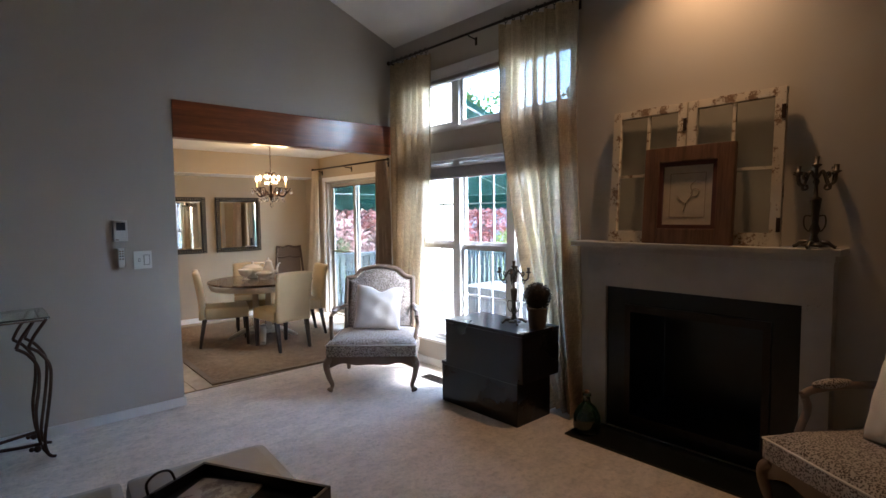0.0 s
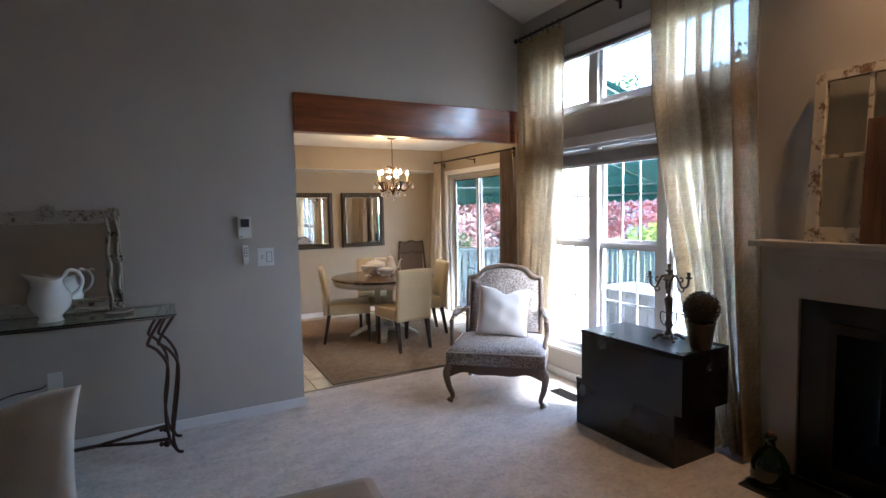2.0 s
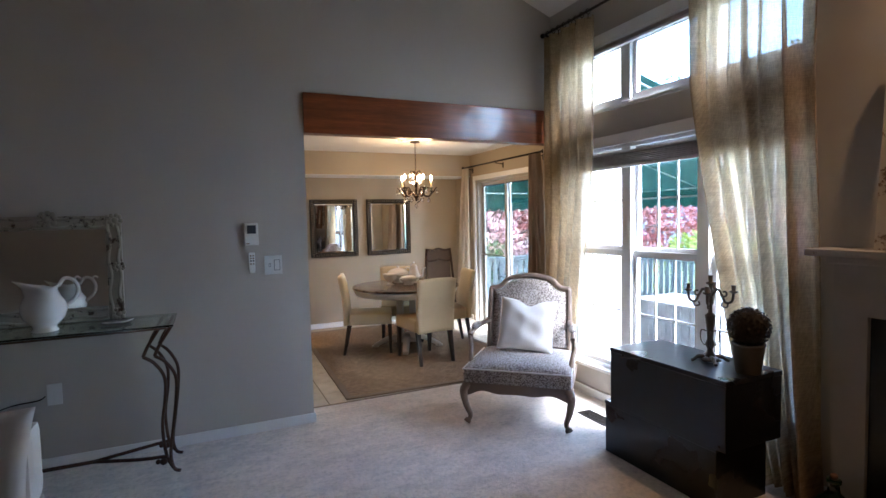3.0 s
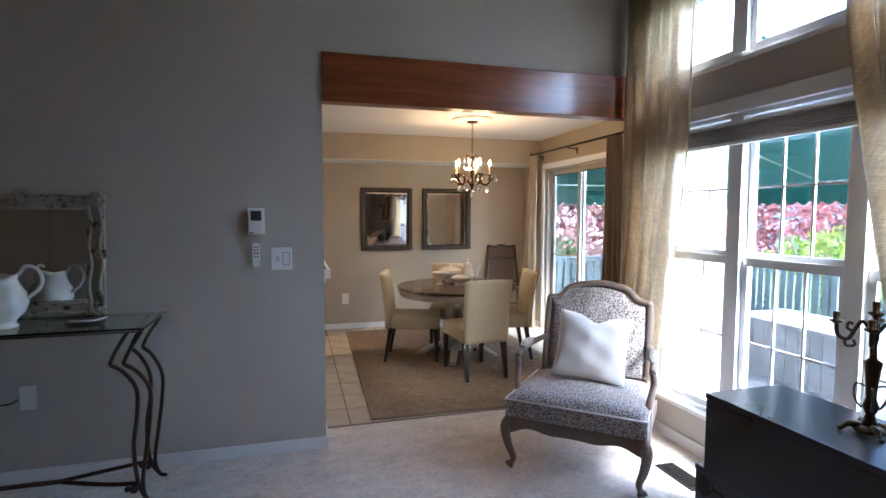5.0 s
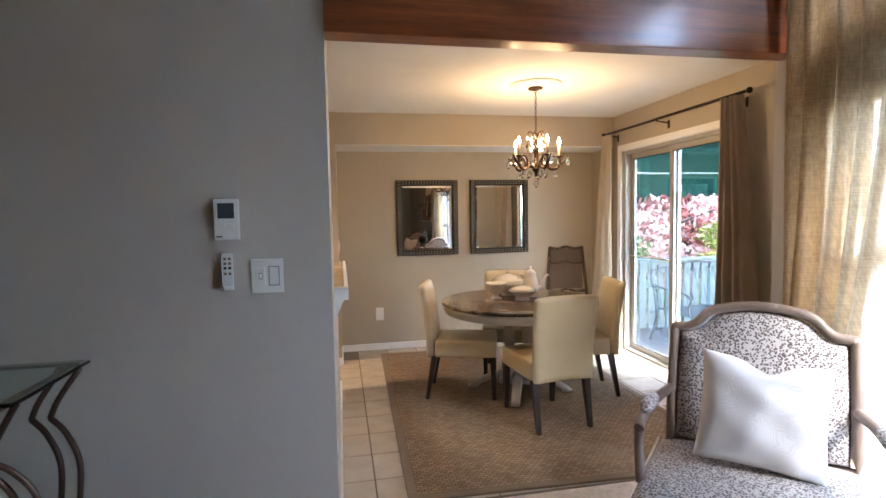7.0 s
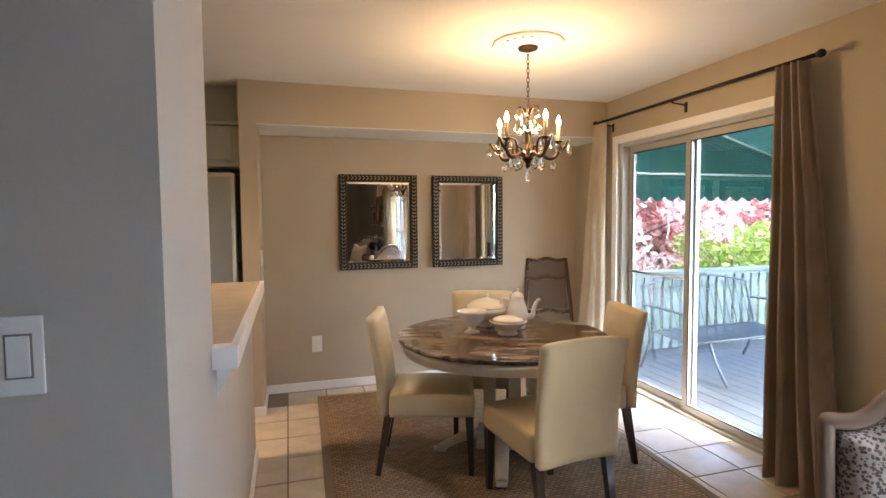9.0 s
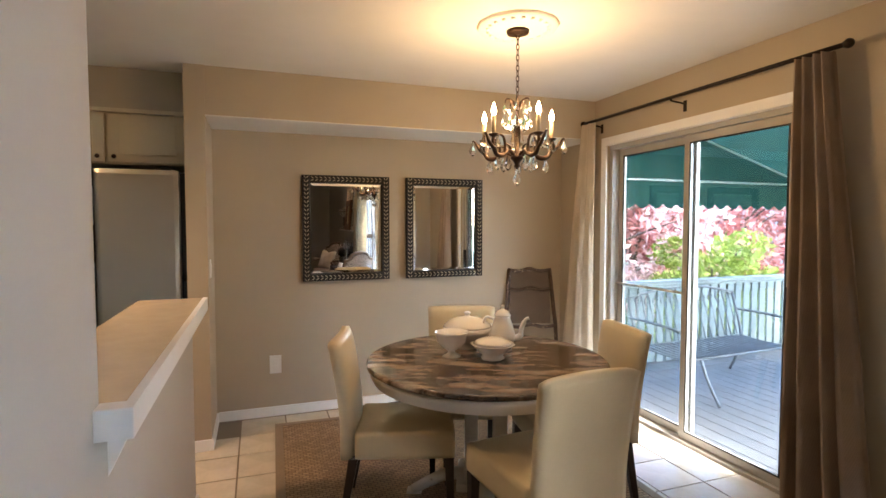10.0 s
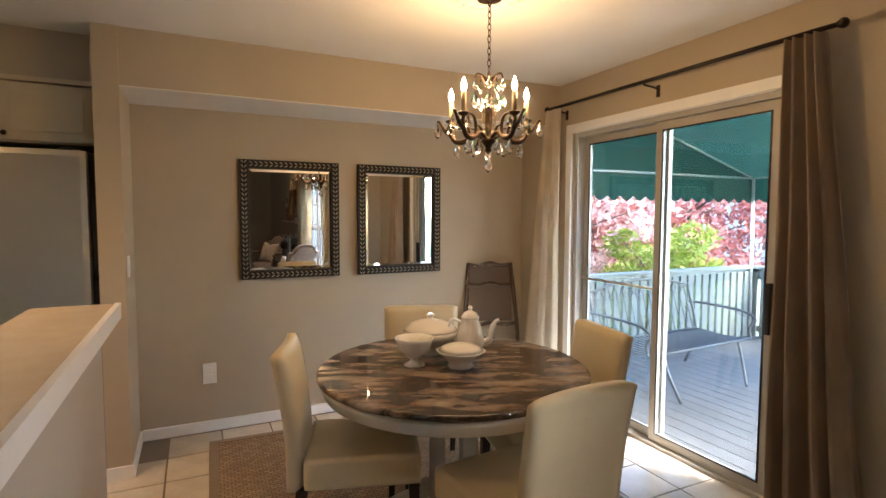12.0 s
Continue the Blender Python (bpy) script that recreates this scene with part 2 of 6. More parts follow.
LINEN = cloth("linen_sheer", (0.62, 0.475, 0.29), 1600, 0.12, 0.55, 0.4, 0.62, 0.10)
TAUPE = cloth("taupe_drape", (0.34, 0.26, 0.195), 900, 0.1, 0.06, 0.2)
CREAM_DRAPE = cloth("cream_drape", (0.66, 0.56, 0.42), 900, 0.08, 0.4, 0.2)
SPOT = spotted("spotted_weave", (0.47, 0.425, 0.40), (0.09, 0.066, 0.058))
OAK = worn_paint("limed_oak", (0.20, 0.145, 0.11), (0.32, 0.27, 0.22), 0.36, 0.5)
PILLOW = cloth("white_cotton", (0.80, 0.77, 0.75), 1200, 0.04, 0.0, 0.06)
LEATHER = plain("cream_leather", (0.62, 0.52, 0.33), 0.38, var=0.06, scale=4, fine=140, bump=0.25, dist=0.001)
ESPRESSO = wood("espresso_wood", (0.010, 0.006, 0.004), (0.028, 0.015, 0.010), 0.3, 2, 6, coat=0.3)
WHITE_WORN = worn_paint("chipped_white", (0.66, 0.59, 0.48), (0.20, 0.12, 0.07), 0.44, 0.6)
TABLE_WHITE = worn_paint("table_white", (0.66, 0.62, 0.55), (0.30, 0.22, 0.15), 0.33, 0.5)
MANTEL_PAINT = worn_paint("mantel_paint", (0.52, 0.49, 0.44), (0.14, 0.11, 0.09), 0.32, 0.6, scale=9)
BARN = wood("barn_wood", (0.085, 0.036, 0.016), (0.27, 0.13, 0.062), 0.6, 2, 6, bump=0.6)
PORCELAIN = plain("white_porcelain", (0.80, 0.78, 0.74), 0.12, var=0.03, fine=30, bump=0.02, coat=0.4)
PLASTIC = plain("white_plastic", (0.76, 0.75, 0.72), 0.35, var=0.03, bump=0.02)
STEEL = mirror_of("brushed_steel", (0.72, 0.66, 0.56), 0.28)
COUNTER = plain("bar_laminate", (0.74, 0.60, 0.43), 0.12, var=0.05, scale=10, fine=70, bump=0.04, coat=0.3)
CABINET = plain("cabinet_paint", (0.52, 0.44, 0.30), 0.45, var=0.06, bump=0.06)
GREYSOFA = plain("grey_leather", (0.40, 0.37, 0.33), 0.45, var=0.06, fine=130, bump=0.3)
CREAMSOFA = cloth("cream_upholstery", (0.72, 0.66, 0.58), 1600, 0.05, 0, 0.05)

# ---- mesh helpers ----


def box(bm, x0, y0, z0, x1, y1, z1, bevel=0.0):
    r = bmesh.ops.create_cube(bm, size=1, matrix=Matrix.LocRotScale(((x0 + x1) / 2, (y0 + y1) / 2, (z0 + z1) / 2), None, (abs(x1 - x0), abs(y1 - y0), abs(z1 - z0))))
    if bevel:
        edges = list({e for v in r["verts"] for e in v.link_edges})
        bmesh.ops.bevel(bm, geom=edges, offset=bevel, segments=2, profile=0.7, affect="EDGES")
    return bm


def B(x0, y0, z0, x1, y1, z1, bevel=0.0):
    return box(bmesh.new(), x0, y0, z0, x1, y1, z1, bevel)


def lathe(profile, seg=24, bm=None, at=(0, 0, 0), m=None, ripple=0.0, lobes=0):
    bm = bm or bmesh.new()
    rings = []
    for r, z in profile:
        ring = []
        for i in range(seg):
            a = 2 * math.pi * i / seg
            rr = r * (1 + ripple * math.cos(lobes * a)) if lobes else r
            p = Vector((rr * math.cos(a), rr * math.sin(a), z))
            p = m @ p if m else p
            ring.append(bm.verts.new(p + Vector(at)))
        rings.append(ring)
    for a, b in zip(rings, rings[1:]):
        for i in range(seg):
            f = bm.faces.new((a[i], a[(i + 1) % seg], b[(i + 1) % seg], b[i]))
            f.smooth = True
    for ring, flip in ((rings[0], True), (rings[-1], False)):
        bm.faces.new(ring[::-1] if flip else ring)
    return bm


def tube(points, radius, seg=8, bm=None, flat=1.0):
    """A round or flattened bar along points; radius is a number or one a point."""
    bm = bm or bmesh.new()
    pts = [Vector(p) for p in points]
    rad = radius if isinstance(radius, (list, tuple)) else [radius] * len(pts)
    rings, up = [], None
    for i, p in enumerate(pts):
        d = (pts[min(i + 1, len(pts) - 1)] - pts[max(i - 1, 0)]).normalized()
        if up is None:
            up = Vector((0, 0, 1)) if abs(d.z) < 0.9 else Vector((0, 1, 0))
        side = d.cross(up).normalized()
        up = side.cross(d).normalized()
        rings.append([bm.verts.new(p + rad[i] * (math.cos(2 * math.pi * k / seg) * side + flat * math.sin(2 * math.pi * k / seg) * up)) for k in range(seg)])
    for a, b in zip(rings, rings[1:]):
        for k in range(seg):
            bm.faces.new((a[k], b[k], b[(k + 1) % seg], a[(k + 1) % seg])).smooth = True
    bm.faces.new(rings[0])
    bm.faces.new(rings[-1][::-1])
    return bm


def curve(points, steps=6):
    """Points of a smooth line through the given ones."""
    p = [Vector(q) for q in points]
    p = [2 * p[0] - p[1]] + p + [2 * p[-1] - p[-2]]
    out = []
    for i in range(1, len(p) - 2):
        for s in range(steps):
            t = s / steps
            out.append(0.5 * (2 * p[i] + (p[i + 1] - p[i - 1]) * t + (2 * p[i - 1] - 5 * p[i] + 4 * p[i + 1] - p[i + 2]) * t * t + (3 * p[i] - p[i - 1] - 3 * p[i + 1] + p[i + 2]) * t ** 3))
    return out + [p[-2]]


def ball(bm, at, r, scale=(1, 1, 1), u=12, v=8):
    res = bmesh.ops.create_uvsphere(bm, u_segments=u, v_segments=v, radius=r, matrix=Matrix.LocRotScale(at, None, scale))
    for vert in res["verts"]:
        for f in vert.link_faces:
            f.smooth = True
    return bm


def slab(outline, z0, z1, bm=None):
    """A plate with the given outline."""
    bm = bm or bmesh.new()
    lo = [bm.verts.new((x, y, z0)) for x, y in outline]
    hi = [bm.verts.new((x, y, z1)) for x, y in outline]
    n = len(outline)
    bm.faces.new(lo[::-1])
    bm.faces.new(hi)
    for i in range(n):
        bm.faces.new((lo[i], lo[(i + 1) % n], hi[(i + 1) % n], hi[i]))
    bmesh.ops.recalc_face_normals(bm, faces=bm.faces[:])
    return bm


def turned(bm, m):
    bmesh.ops.transform(bm, matrix=m, verts=bm.verts[:])
    return bm


def holed(axis, a0, a1, u0, u1, z0, z1, holes, bm=None):
    """A wall across axis from a0 to a1, with openings (u0, u1, z0, z1)."""
    bm = bm or bmesh.new()
    us = sorted({u0, u1, *(h[0] for h in holes), *(h[1] for h in holes)})
    zs = sorted({z0, z1, *(h[2] for h in holes), *(h[3] for h in holes)})
    for ua, ub in zip(us, us[1:]):
        for za, zb in zip(zs, zs[1:]):
            cu, cz = (ua + ub) / 2, (za + zb) / 2
            if any(h[0] < cu < h[1] and h[2] < cz < h[3] for h in holes):
                continue
            if axis == "x":
                box(bm, a0, ua, za, a1, ub, zb)
            else:
                box(bm, ua, a0, za, ub, a1, zb)
    bmesh.ops.remove_doubles(bm, verts=bm.verts[:], dist=1e-5)
    seen = {}
    for f in bm.faces[:]:
        key = tuple(sorted(v.index for v in f.verts)) if False else tuple(sorted(tuple(round(c, 4) for c in v.co) for v in f.verts))
        seen.setdefault(key, []).append(f)
    bmesh.ops.delete(bm, geom=[f for fs in seen.values() if len(fs) > 1 for f in fs], context="FACES")
    return bm


def mesh_ob(name, bm, material):
    me = bpy.data.meshes.new(name)
    bm.to_mesh(me)
    bm.free()
    me.materials.append(material)
    return new(name, me)


def part(name, bm, material, parent, label=""):
    ob = mesh_ob(name, bm, material)
    ob.parent = parent
    if label:
        ob["label"] = label
    return ob


def thing(name, label, category, m=None, group="", kind=""):
    ob = new(name)
    ob.empty_display_size = 0.1
    if m:
        ob.matrix_basis = m
    return tagged(ob, label, category, group, kind)


def solid(name, bm, material, label, category, group="", kind="", m=None):
    ob = mesh_ob(name, bm, material)
    if m:
        ob.matrix_basis = m
    return tagged(ob, label, category, group, kind)


def structure(name, bm, material, label="", category="wall"):
    return tagged(mesh_ob(name, bm, material), label, category, "", "structure")


def smooth_all(bm):
    for f in bm.faces:
        f.smooth = True
    return bm


# ---- large structure ----
EX, NY, DX, BY = 3.25, 4.16, 3.95, 7.60      # east wall, wall with the opening, dining east wall, dining back wall
WIN = (1.93, 3.90)
structure("wall_north", holed("y", NY, NY + 0.12, -3.2, DX + 0.15, 0, 6.4, [(1.04, EX, 0, 2.465)]), WALL, "greige painted wall with a wide opening to the dining room")
structure("wall_east", holed("x", EX, EX + 0.15, -3.0, NY, 0, 3.75, [(*WIN, 0.27, 2.06), (*WIN, 2.35, 2.86), (0.545, 1.455, 0.075, 0.905)]), WALL, "greige painted wall with tall windows")
structure("wall_south", B(-3.35, -3.15, 0, 3.4, -3.0, 6.4), WALL, "greige painted wall")
# the opening is for an added, unseen kitchen window
structure("wall_west", holed("x", -3.35, -3.2, -3.0, 8.1, 0, 6.4, [(5.9, 6.7, 1.05, 2.0)]), WALL, "greige painted wall")
structure("wall_return", B(0.92, NY + 0.12, 0, 1.04, 4.75, 2.44), WALL, "greige painted wall end beside the opening")
structure("half_wall", B(0.92, 4.75, 0, 1.04, 6.38, 1.02), WALL, "greige half wall under the bar top")
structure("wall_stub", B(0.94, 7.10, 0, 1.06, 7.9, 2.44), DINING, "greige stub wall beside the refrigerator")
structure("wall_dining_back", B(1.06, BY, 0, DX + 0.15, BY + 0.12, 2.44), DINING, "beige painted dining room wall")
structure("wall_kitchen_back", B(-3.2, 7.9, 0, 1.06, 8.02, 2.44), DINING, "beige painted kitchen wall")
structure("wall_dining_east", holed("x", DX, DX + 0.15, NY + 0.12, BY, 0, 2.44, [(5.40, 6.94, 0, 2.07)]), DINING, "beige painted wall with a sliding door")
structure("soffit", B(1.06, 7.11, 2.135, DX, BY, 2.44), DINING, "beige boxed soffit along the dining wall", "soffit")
structure("soffit_underside", B(1.061, 7.106, 2.130, DX, BY, 2.1348), CEIL, "white underside of the soffit", "soffit")
structure("ceiling_dining", B(-3.2, NY + 0.12, 2.44, DX + 0.15, 8.02, 2.56), CEIL, "white flat ceiling", "ceiling")
SLOPE = 0.385
bm = bmesh.new()
prof = [(3.4, 3.30 - 0.15 * SLOPE), (-0.6, 3.30 + 3.85 * SLOPE), (-3.35, 3.30 + 3.85 * SLOPE - 1.0), (-3.35, 3.30 + 3.85 * SLOPE - 0.85), (-0.6, 3.45 + 3.85 * SLOPE), (3.4, 3.45 - 0.15 * SLOPE)]
lo = [bm.verts.new((x, -3.15, z)) for x, z in prof]
hi = [bm.verts.new((x, NY, z)) for x, z in prof]
bm.faces.new(lo)
bm.faces.new(hi[::-1])
for i in range(6):
    bm.faces.new((lo[i], hi[i], hi[(i + 1) % 6], lo[(i + 1) % 6]))
bmesh.ops.recalc_face_normals(bm, faces=bm.faces[:])
structure("ceiling_living", bm, CEIL, "white sloping ceiling", "ceiling")
bm = B(-3.2, -3.0, -0.1, EX, NY, 0.0)
box(bm, 1.04, NY, -0.1, EX, 4.46, 0.0)
structure("floor_carpet", bm, CARPET, "pale beige cut-pile carpet", "floor")
tiles = structure("floor_tile", B(-3.2, 4.46, -0.1, DX + 0.15, 8.02, -0.006), GROUT, "cream square ceramic tiles with brown joints", "floor")
structure("threshold", B(1.04, 4.452, -0.006, EX, 4.468, 0.004), GROUT, "thin strip between carpet and tile", "threshold")

beam = structure("beam", B(1.04, NY - 0.022, 2.17, EX - 0.001, NY + 0.09, 2.465, 0.008), BEAM, "glossy red-brown stained wooden beam over the opening", "beam")


def skirting(name, x0, y0, x1, y1):
    structure(name, B(x0, y0, 0.0, x1, y1, 0.072, 0.004), TRIM, "white painted baseboard", "baseboard")


skirting("baseboard_north", -3.2, NY - 0.014, 1.04, NY)
skirting("baseboard_return", 1.04, NY - 0.014, 1.054, 6.38)
skirting("baseboard_stub", 0.94, 7.086, 1.074, 7.10)
skirting("baseboard_stub_side", 1.06, 7.10, 1.074, BY - 0.014)
skirting("baseboard_back", 1.074, BY - 0.014, DX, BY)
skirting("baseboard_dining", DX - 0.014, 7.06, DX, BY - 0.014)
skirting("baseboard_east", EX - 0.014, 1.80, EX, NY - 0.014)
skirting("baseboard_fire", EX - 0.014, -3.0, EX, 0.28)

# bar top on the half wall
bar = thing("bar_top", "cream laminate bar top with a white edge on the half wall", "counter")
part("top", B(0.80, 4.752, 1.022, 1.09, 6.40, 1.076, 0.004), COUNTER, bar)
part("edge", slab([(1.0415, 4.70), (1.112, 4.70), (1.112, 6.405), (1.0905, 6.405), (1.0905, 4.751), (1.0415, 4.751)], 1.014, 1.078), TRIM, bar, "white painted edge strip")
bk = slab([(1.041, 0.90), (1.095, 1.013), (1.041, 1.013)], 4.80, 4.83)
part("bracket", turned(bk, Matrix(((1, 0, 0, 0), (0, 0, 1, 0), (0, 1, 0, 0), (0, 0, 0, 1)))), TRIM, bar, "white triangular bracket")

# ---- windows ----


def window(name, y0, y1, z0, z1, mullions, rail, cols, rows, label):
    w = thing(name, label, "window", kind="structure")
    x0, x1 = EX + 0.03, EX + 0.12
    frame_w = 0.03
    part("window_frame", holed("x", x0, x1, y0, y1, z0, z1, [(y0 + frame_w, y1 - frame_w, z0 + frame_w, z1 - frame_w)]), VINYL, w)
    edges = [y0 + frame_w]
    for a, b in mullions:
        part("mullion", B(x0 - 0.012, a, z0 + frame_w, x1, b, z1 - frame_w, 0.006), VINYL, w)
        edges += [a, b]
    edges.append(y1 - frame_w)
    for a, b in zip(edges[::2], edges[1::2]):
        levels = [(z0 + frame_w, rail), (rail, z1 - frame_w)] if rail else [(z0 + frame_w, z1 - frame_w)]
        for k, (c, d) in enumerate(levels):
            sx = x0 + 0.016 + 0.026 * k
            s = part("sash", holed("x", sx, sx + 0.024, a + 0.002, b - 0.002, c + 0.002 - 0.012 * k, d - 0.002 + 0.012 * (1 - k), [(a + 0.035, b - 0.035, c + 0.038, d - 0.038)]), VINYL, w)
            g = part("pane", B(sx + 0.010, a + 0.03, c + 0.033, sx + 0.014, b - 0.03, d - 0.033), GLASS, s)
            g.visible_shadow = False
            for i in range(1, cols):
                y = a + 0.035 + (b - a - 0.07) * i / cols
                part("muntin", B(sx + 0.005, y - 0.006, c + 0.036, sx + 0.019, y + 0.006, d - 0.036), VINYL, s)
            for i in range(1, rows):
                z = c + 0.038 + (d - c - 0.076) * i / rows
                part("muntin", B(sx + 0.0055, a + 0.034, z - 0.006, sx + 0.0185, b - 0.034, z + 0.006), VINYL, s)
    part("trim_top", B(EX - 0.012, y0 - 0.0, z1 - 0.006, EX + 0.03, y1 + 0.0, z1 + 0.075, 0.004), TRIM, w)
    part("window_sill", B(EX - 0.03 if z0 < 1 else EX - 0.004, y0 - 0.02, z0 - 0.022, EX + 0.032, y1 + 0.02, z0 + 0.004, 0.004), TRIM, w)
    return w


MUL = [(2.53, 2.62), (3.205, 3.295)]
low = window("window_1", *WIN, 0.27, 2.06, MUL, 1.235, 3, 2, "tall white triple window with muntins")
high = window("window_2", *WIN, 2.35, 2.86, MUL, None, 1, 1, "white clerestory window over the tall window")
SHADE = cloth("cellular_shade", (0.55, 0.50, 0.47), 500, 0.05, 0.35, 0.2)


def stacked_shade(z0, z1, zt, label):
    s = thing("pleated_shade", label, "window shade")
    bm = bmesh.new()
    n = max(3, int((z1 - z0) / 0.012))
    for i in range(n):
        a, b = z0 + (z1 - z0) * i / n, z0 + (z1 - z0) * (i + 1) / n
        lo = [(EX + 0.004, a), (EX - 0.012, (a + b) / 2), (EX + 0.004, b), (EX + 0.022, (a + b) / 2)]
        vs = [[bm.verts.new((x, y, z)) for x, z in lo] for y in (WIN[0] + 0.02, WIN[1] - 0.02)]
        for k in range(4):
            bm.faces.new((vs[0][k], vs[0][(k + 1) % 4], vs[1][(k + 1) % 4], vs[1][k]))
        bm.faces.new(vs[0][::-1])
        bm.faces.new(vs[1])
    part("pleats", bm, SHADE, s)
    part("bottom_rail", B(EX - 0.012, WIN[0] + 0.02, z0 - 0.02, EX + 0.022, WIN[1] - 0.02, z0, 0.004), VINYL, s)
    part("head_rail", B(EX - 0.012, WIN[0] + 0.02, z1, EX + 0.022, WIN[1] - 0.02, z1 + 0.016, 0.004), VINYL, s)
    for y in (2.3, 2.9, 3.5):
        part("cord", tube([(EX + 0.005, y, z1 + 0.014), (EX + 0.005, y, zt)], 0.0012, 5), VINYL, s)
    return s


stacked_shade(1.895, 1.985, 2.054, "pleated fabric shade drawn up in the tall window")
stacked_shade(2.805, 2.835, 2.854, "pleated fabric shade drawn up in the high window")

# ---- sliding door ----
door = thing("door_1", "almond framed sliding glass door, closed", "sliding door", kind="structure")
part("door_frame", holed("x", DX + 0.02, DX + 0.15, 5.40, 6.94, 0.0, 2.07, [(5.435, 6.905, 0.022, 2.03)]), ALMOND, door)
# unseen window, added to bring daylight to the refrigerator and bar
kw = thing("window_3", "unseen kitchen window added to light the refrigerator", "window", kind="structure")
part("window_frame", holed("x", -3.32, -3.24, 5.9, 6.7, 1.05, 2.0, [(5.95, 6.65, 1.10, 1.95)]), VINYL, kw)
g = part("pane", B(-3.282, 5.95, 1.10, -3.278, 6.65, 1.95), GLASS, kw)
g.visible_shadow = False
part("trim_top", B(DX - 0.016, 5.34, 2.065, DX - 0.0005, 7.00, 2.125, 0.004), TRIM, door)
part("trim_left", B(DX - 0.016, 6.94, 0.0, DX - 0.0005, 7.00, 2.065, 0.004), TRIM, door)
part("trim_right", B(DX - 0.016, 5.34, 0.0, DX - 0.0005, 5.40, 2.065, 0.004), TRIM, door)
part("jamb", B(DX, 5.40, 2.062, DX + 0.02, 6.94, 2.07), TRIM, door)
for x, a, b, n in ((DX + 0.085, 6.14, 6.90, 0), (DX + 0.045, 5.44, 6.205, 1)):
    p = part("door_panel", holed("x", x, x + 0.03, a, b, 0.023, 2.028, [(a + 0.05, b - 0.05, 0.08, 1.975)]), ALMOND, door)
    g = part("pane", B(x + 0.012, a + 0.045, 0.075, x + 0.018, b - 0.045, 1.98), GLASS, p)
    g.visible_shadow = False
    gasket = holed("x", x - 0.003, x, a + 0.046, b - 0.046, 0.076, 1.979, [(a + 0.056, b - 0.056, 0.086, 1.969)])
    part("gasket", gasket, BLACK, p, "black rubber gasket")
part("handle", B(DX + 0.012, 5.445, 0.86, DX + 0.044, 5.475, 1.12, 0.006), BLACK, door, "black door handle")
part("lock_bar", tube([(DX + 0.075, 6.2, 0.99), (DX + 0.075, 6.90, 0.99)], 0.008, 8), STEEL, door, "thin metal lock bar")

# ---- curtains ----


def drape(name, y_top, y_bot, z_top, z_bot, x, folds, amp, mat, parent, seed, edge=None, amp_bot=1.4):
    """A hanging cloth between y_top[0..1] at the rod and y_bot[0..1] at the hem."""
    rnd = random.Random(seed)
    bm = bmesh.new()
    nu, nv = folds * 12, 44
    ph = [rnd.uniform(-0.5, 0.5) for _ in range(folds + 2)]
    grid = []
    for j in range(nv + 1):
        t = j / nv
        s = t ** 1.5 if edge is None else edge(t)
        row = []
        for i in range(nu + 1):
            u = i / nu
            k = folds * min(1, max(0, u + (0.05 * math.sin(6.283 * u * 1.5 + seed) - 0.05 * math.sin(seed)) * (1 - u) * 2.2 * u ** 0.5))
            wob = ph[int(k)] * (1 - (k % 1)) + ph[int(k) + 1] * (k % 1)
            a = y_top[0] + (y_bot[0] - y_top[0]) * s
            b = y_top[1] + (y_bot[1] - y_top[1]) * s
            y = a + (b - a) * (u + 0.012 * math.sin(9 * t + 5 * wob))
            wave = math.sin(2 * math.pi * k + wob * 1.5 * t)
            dx = amp * (1 + (amp_bot - 1) * t) * (wave + 0.35 * math.sin(4 * math.pi * k + 2.2 * t + wob)) * (0.75 + 1.1 * wob * (0.35 + t))
            row.append(bm.verts.new((x + dx, y, z_top + (z_bot - z_top) * t)))
        grid.append(row)
    for j in range(nv):
        for i in range(nu):
            bm.faces.new((grid[j][i], grid[j][i + 1], grid[j + 1][i + 1], grid[j + 1][i])).smooth = True
    ob = part(name, bm, mat, parent) if parent else mesh_ob(name, bm, mat)
    return ob


def curtain(label, y_top, y_bot, z_top, z_bot, x, folds, amp, mat, seed, rod_z, rings, edge=None, amp_bot=1.4, header=None):
    c = thing("curtain", label, "curtain")
    drape("cloth", y_top, y_bot, z_top, z_bot, x, folds, amp, mat, c, seed, edge, amp_bot)
    for i in range(rings):
        y = y_top[0] + (y_top[1] - y_top[0]) * (i + 0.5) / rings
        bm = bmesh.new()
        tube([(x + 0.02 * math.cos(a), y, rod_z + 0.02 * math.sin(a) - 0.004) for a in [2 * math.pi * k / 14 for k in range(15)]], 0.003, 6, bm)
        tube([(x, y, rod_z - 0.024), (x, y, z_top - 0.02)], 0.003, 6, bm)
        part("ring", bm, IRON, c, "dark iron curtain ring")
    return c


def rod(label, x, y0, y1, z, wall, brackets, r=0.011):
    o = thing("curtain_rod", label, "curtain rod")
    part("pole", tube([(x, y0, z), (x, y1, z)], r, 10), IRON, o)
    for y, s in ((y0, -1), (y1, 1)):
        bm = bmesh.new()
        ball(bm, (x, y + s * 0.02, z), 0.022)
        tube([(x, y, z), (x, y + s * 0.012, z)], r * 1.4, 8, bm)
        part("finial", bm, IRON, o)
    for y in brackets:
        bm = tube(curve([(wall - 0.001, y, z - 0.045), (wall - 0.02, y, z - 0.03), (x + 0.005, y, z - 0.02), (x, y, z - r)]), 0.006, 6)
        box(bm, wall - 0.006, y - 0.012, z - 0.08, wall - 0.0005, y + 0.012, z - 0.01)
        part("bracket", bm, IRON, o)
    return o


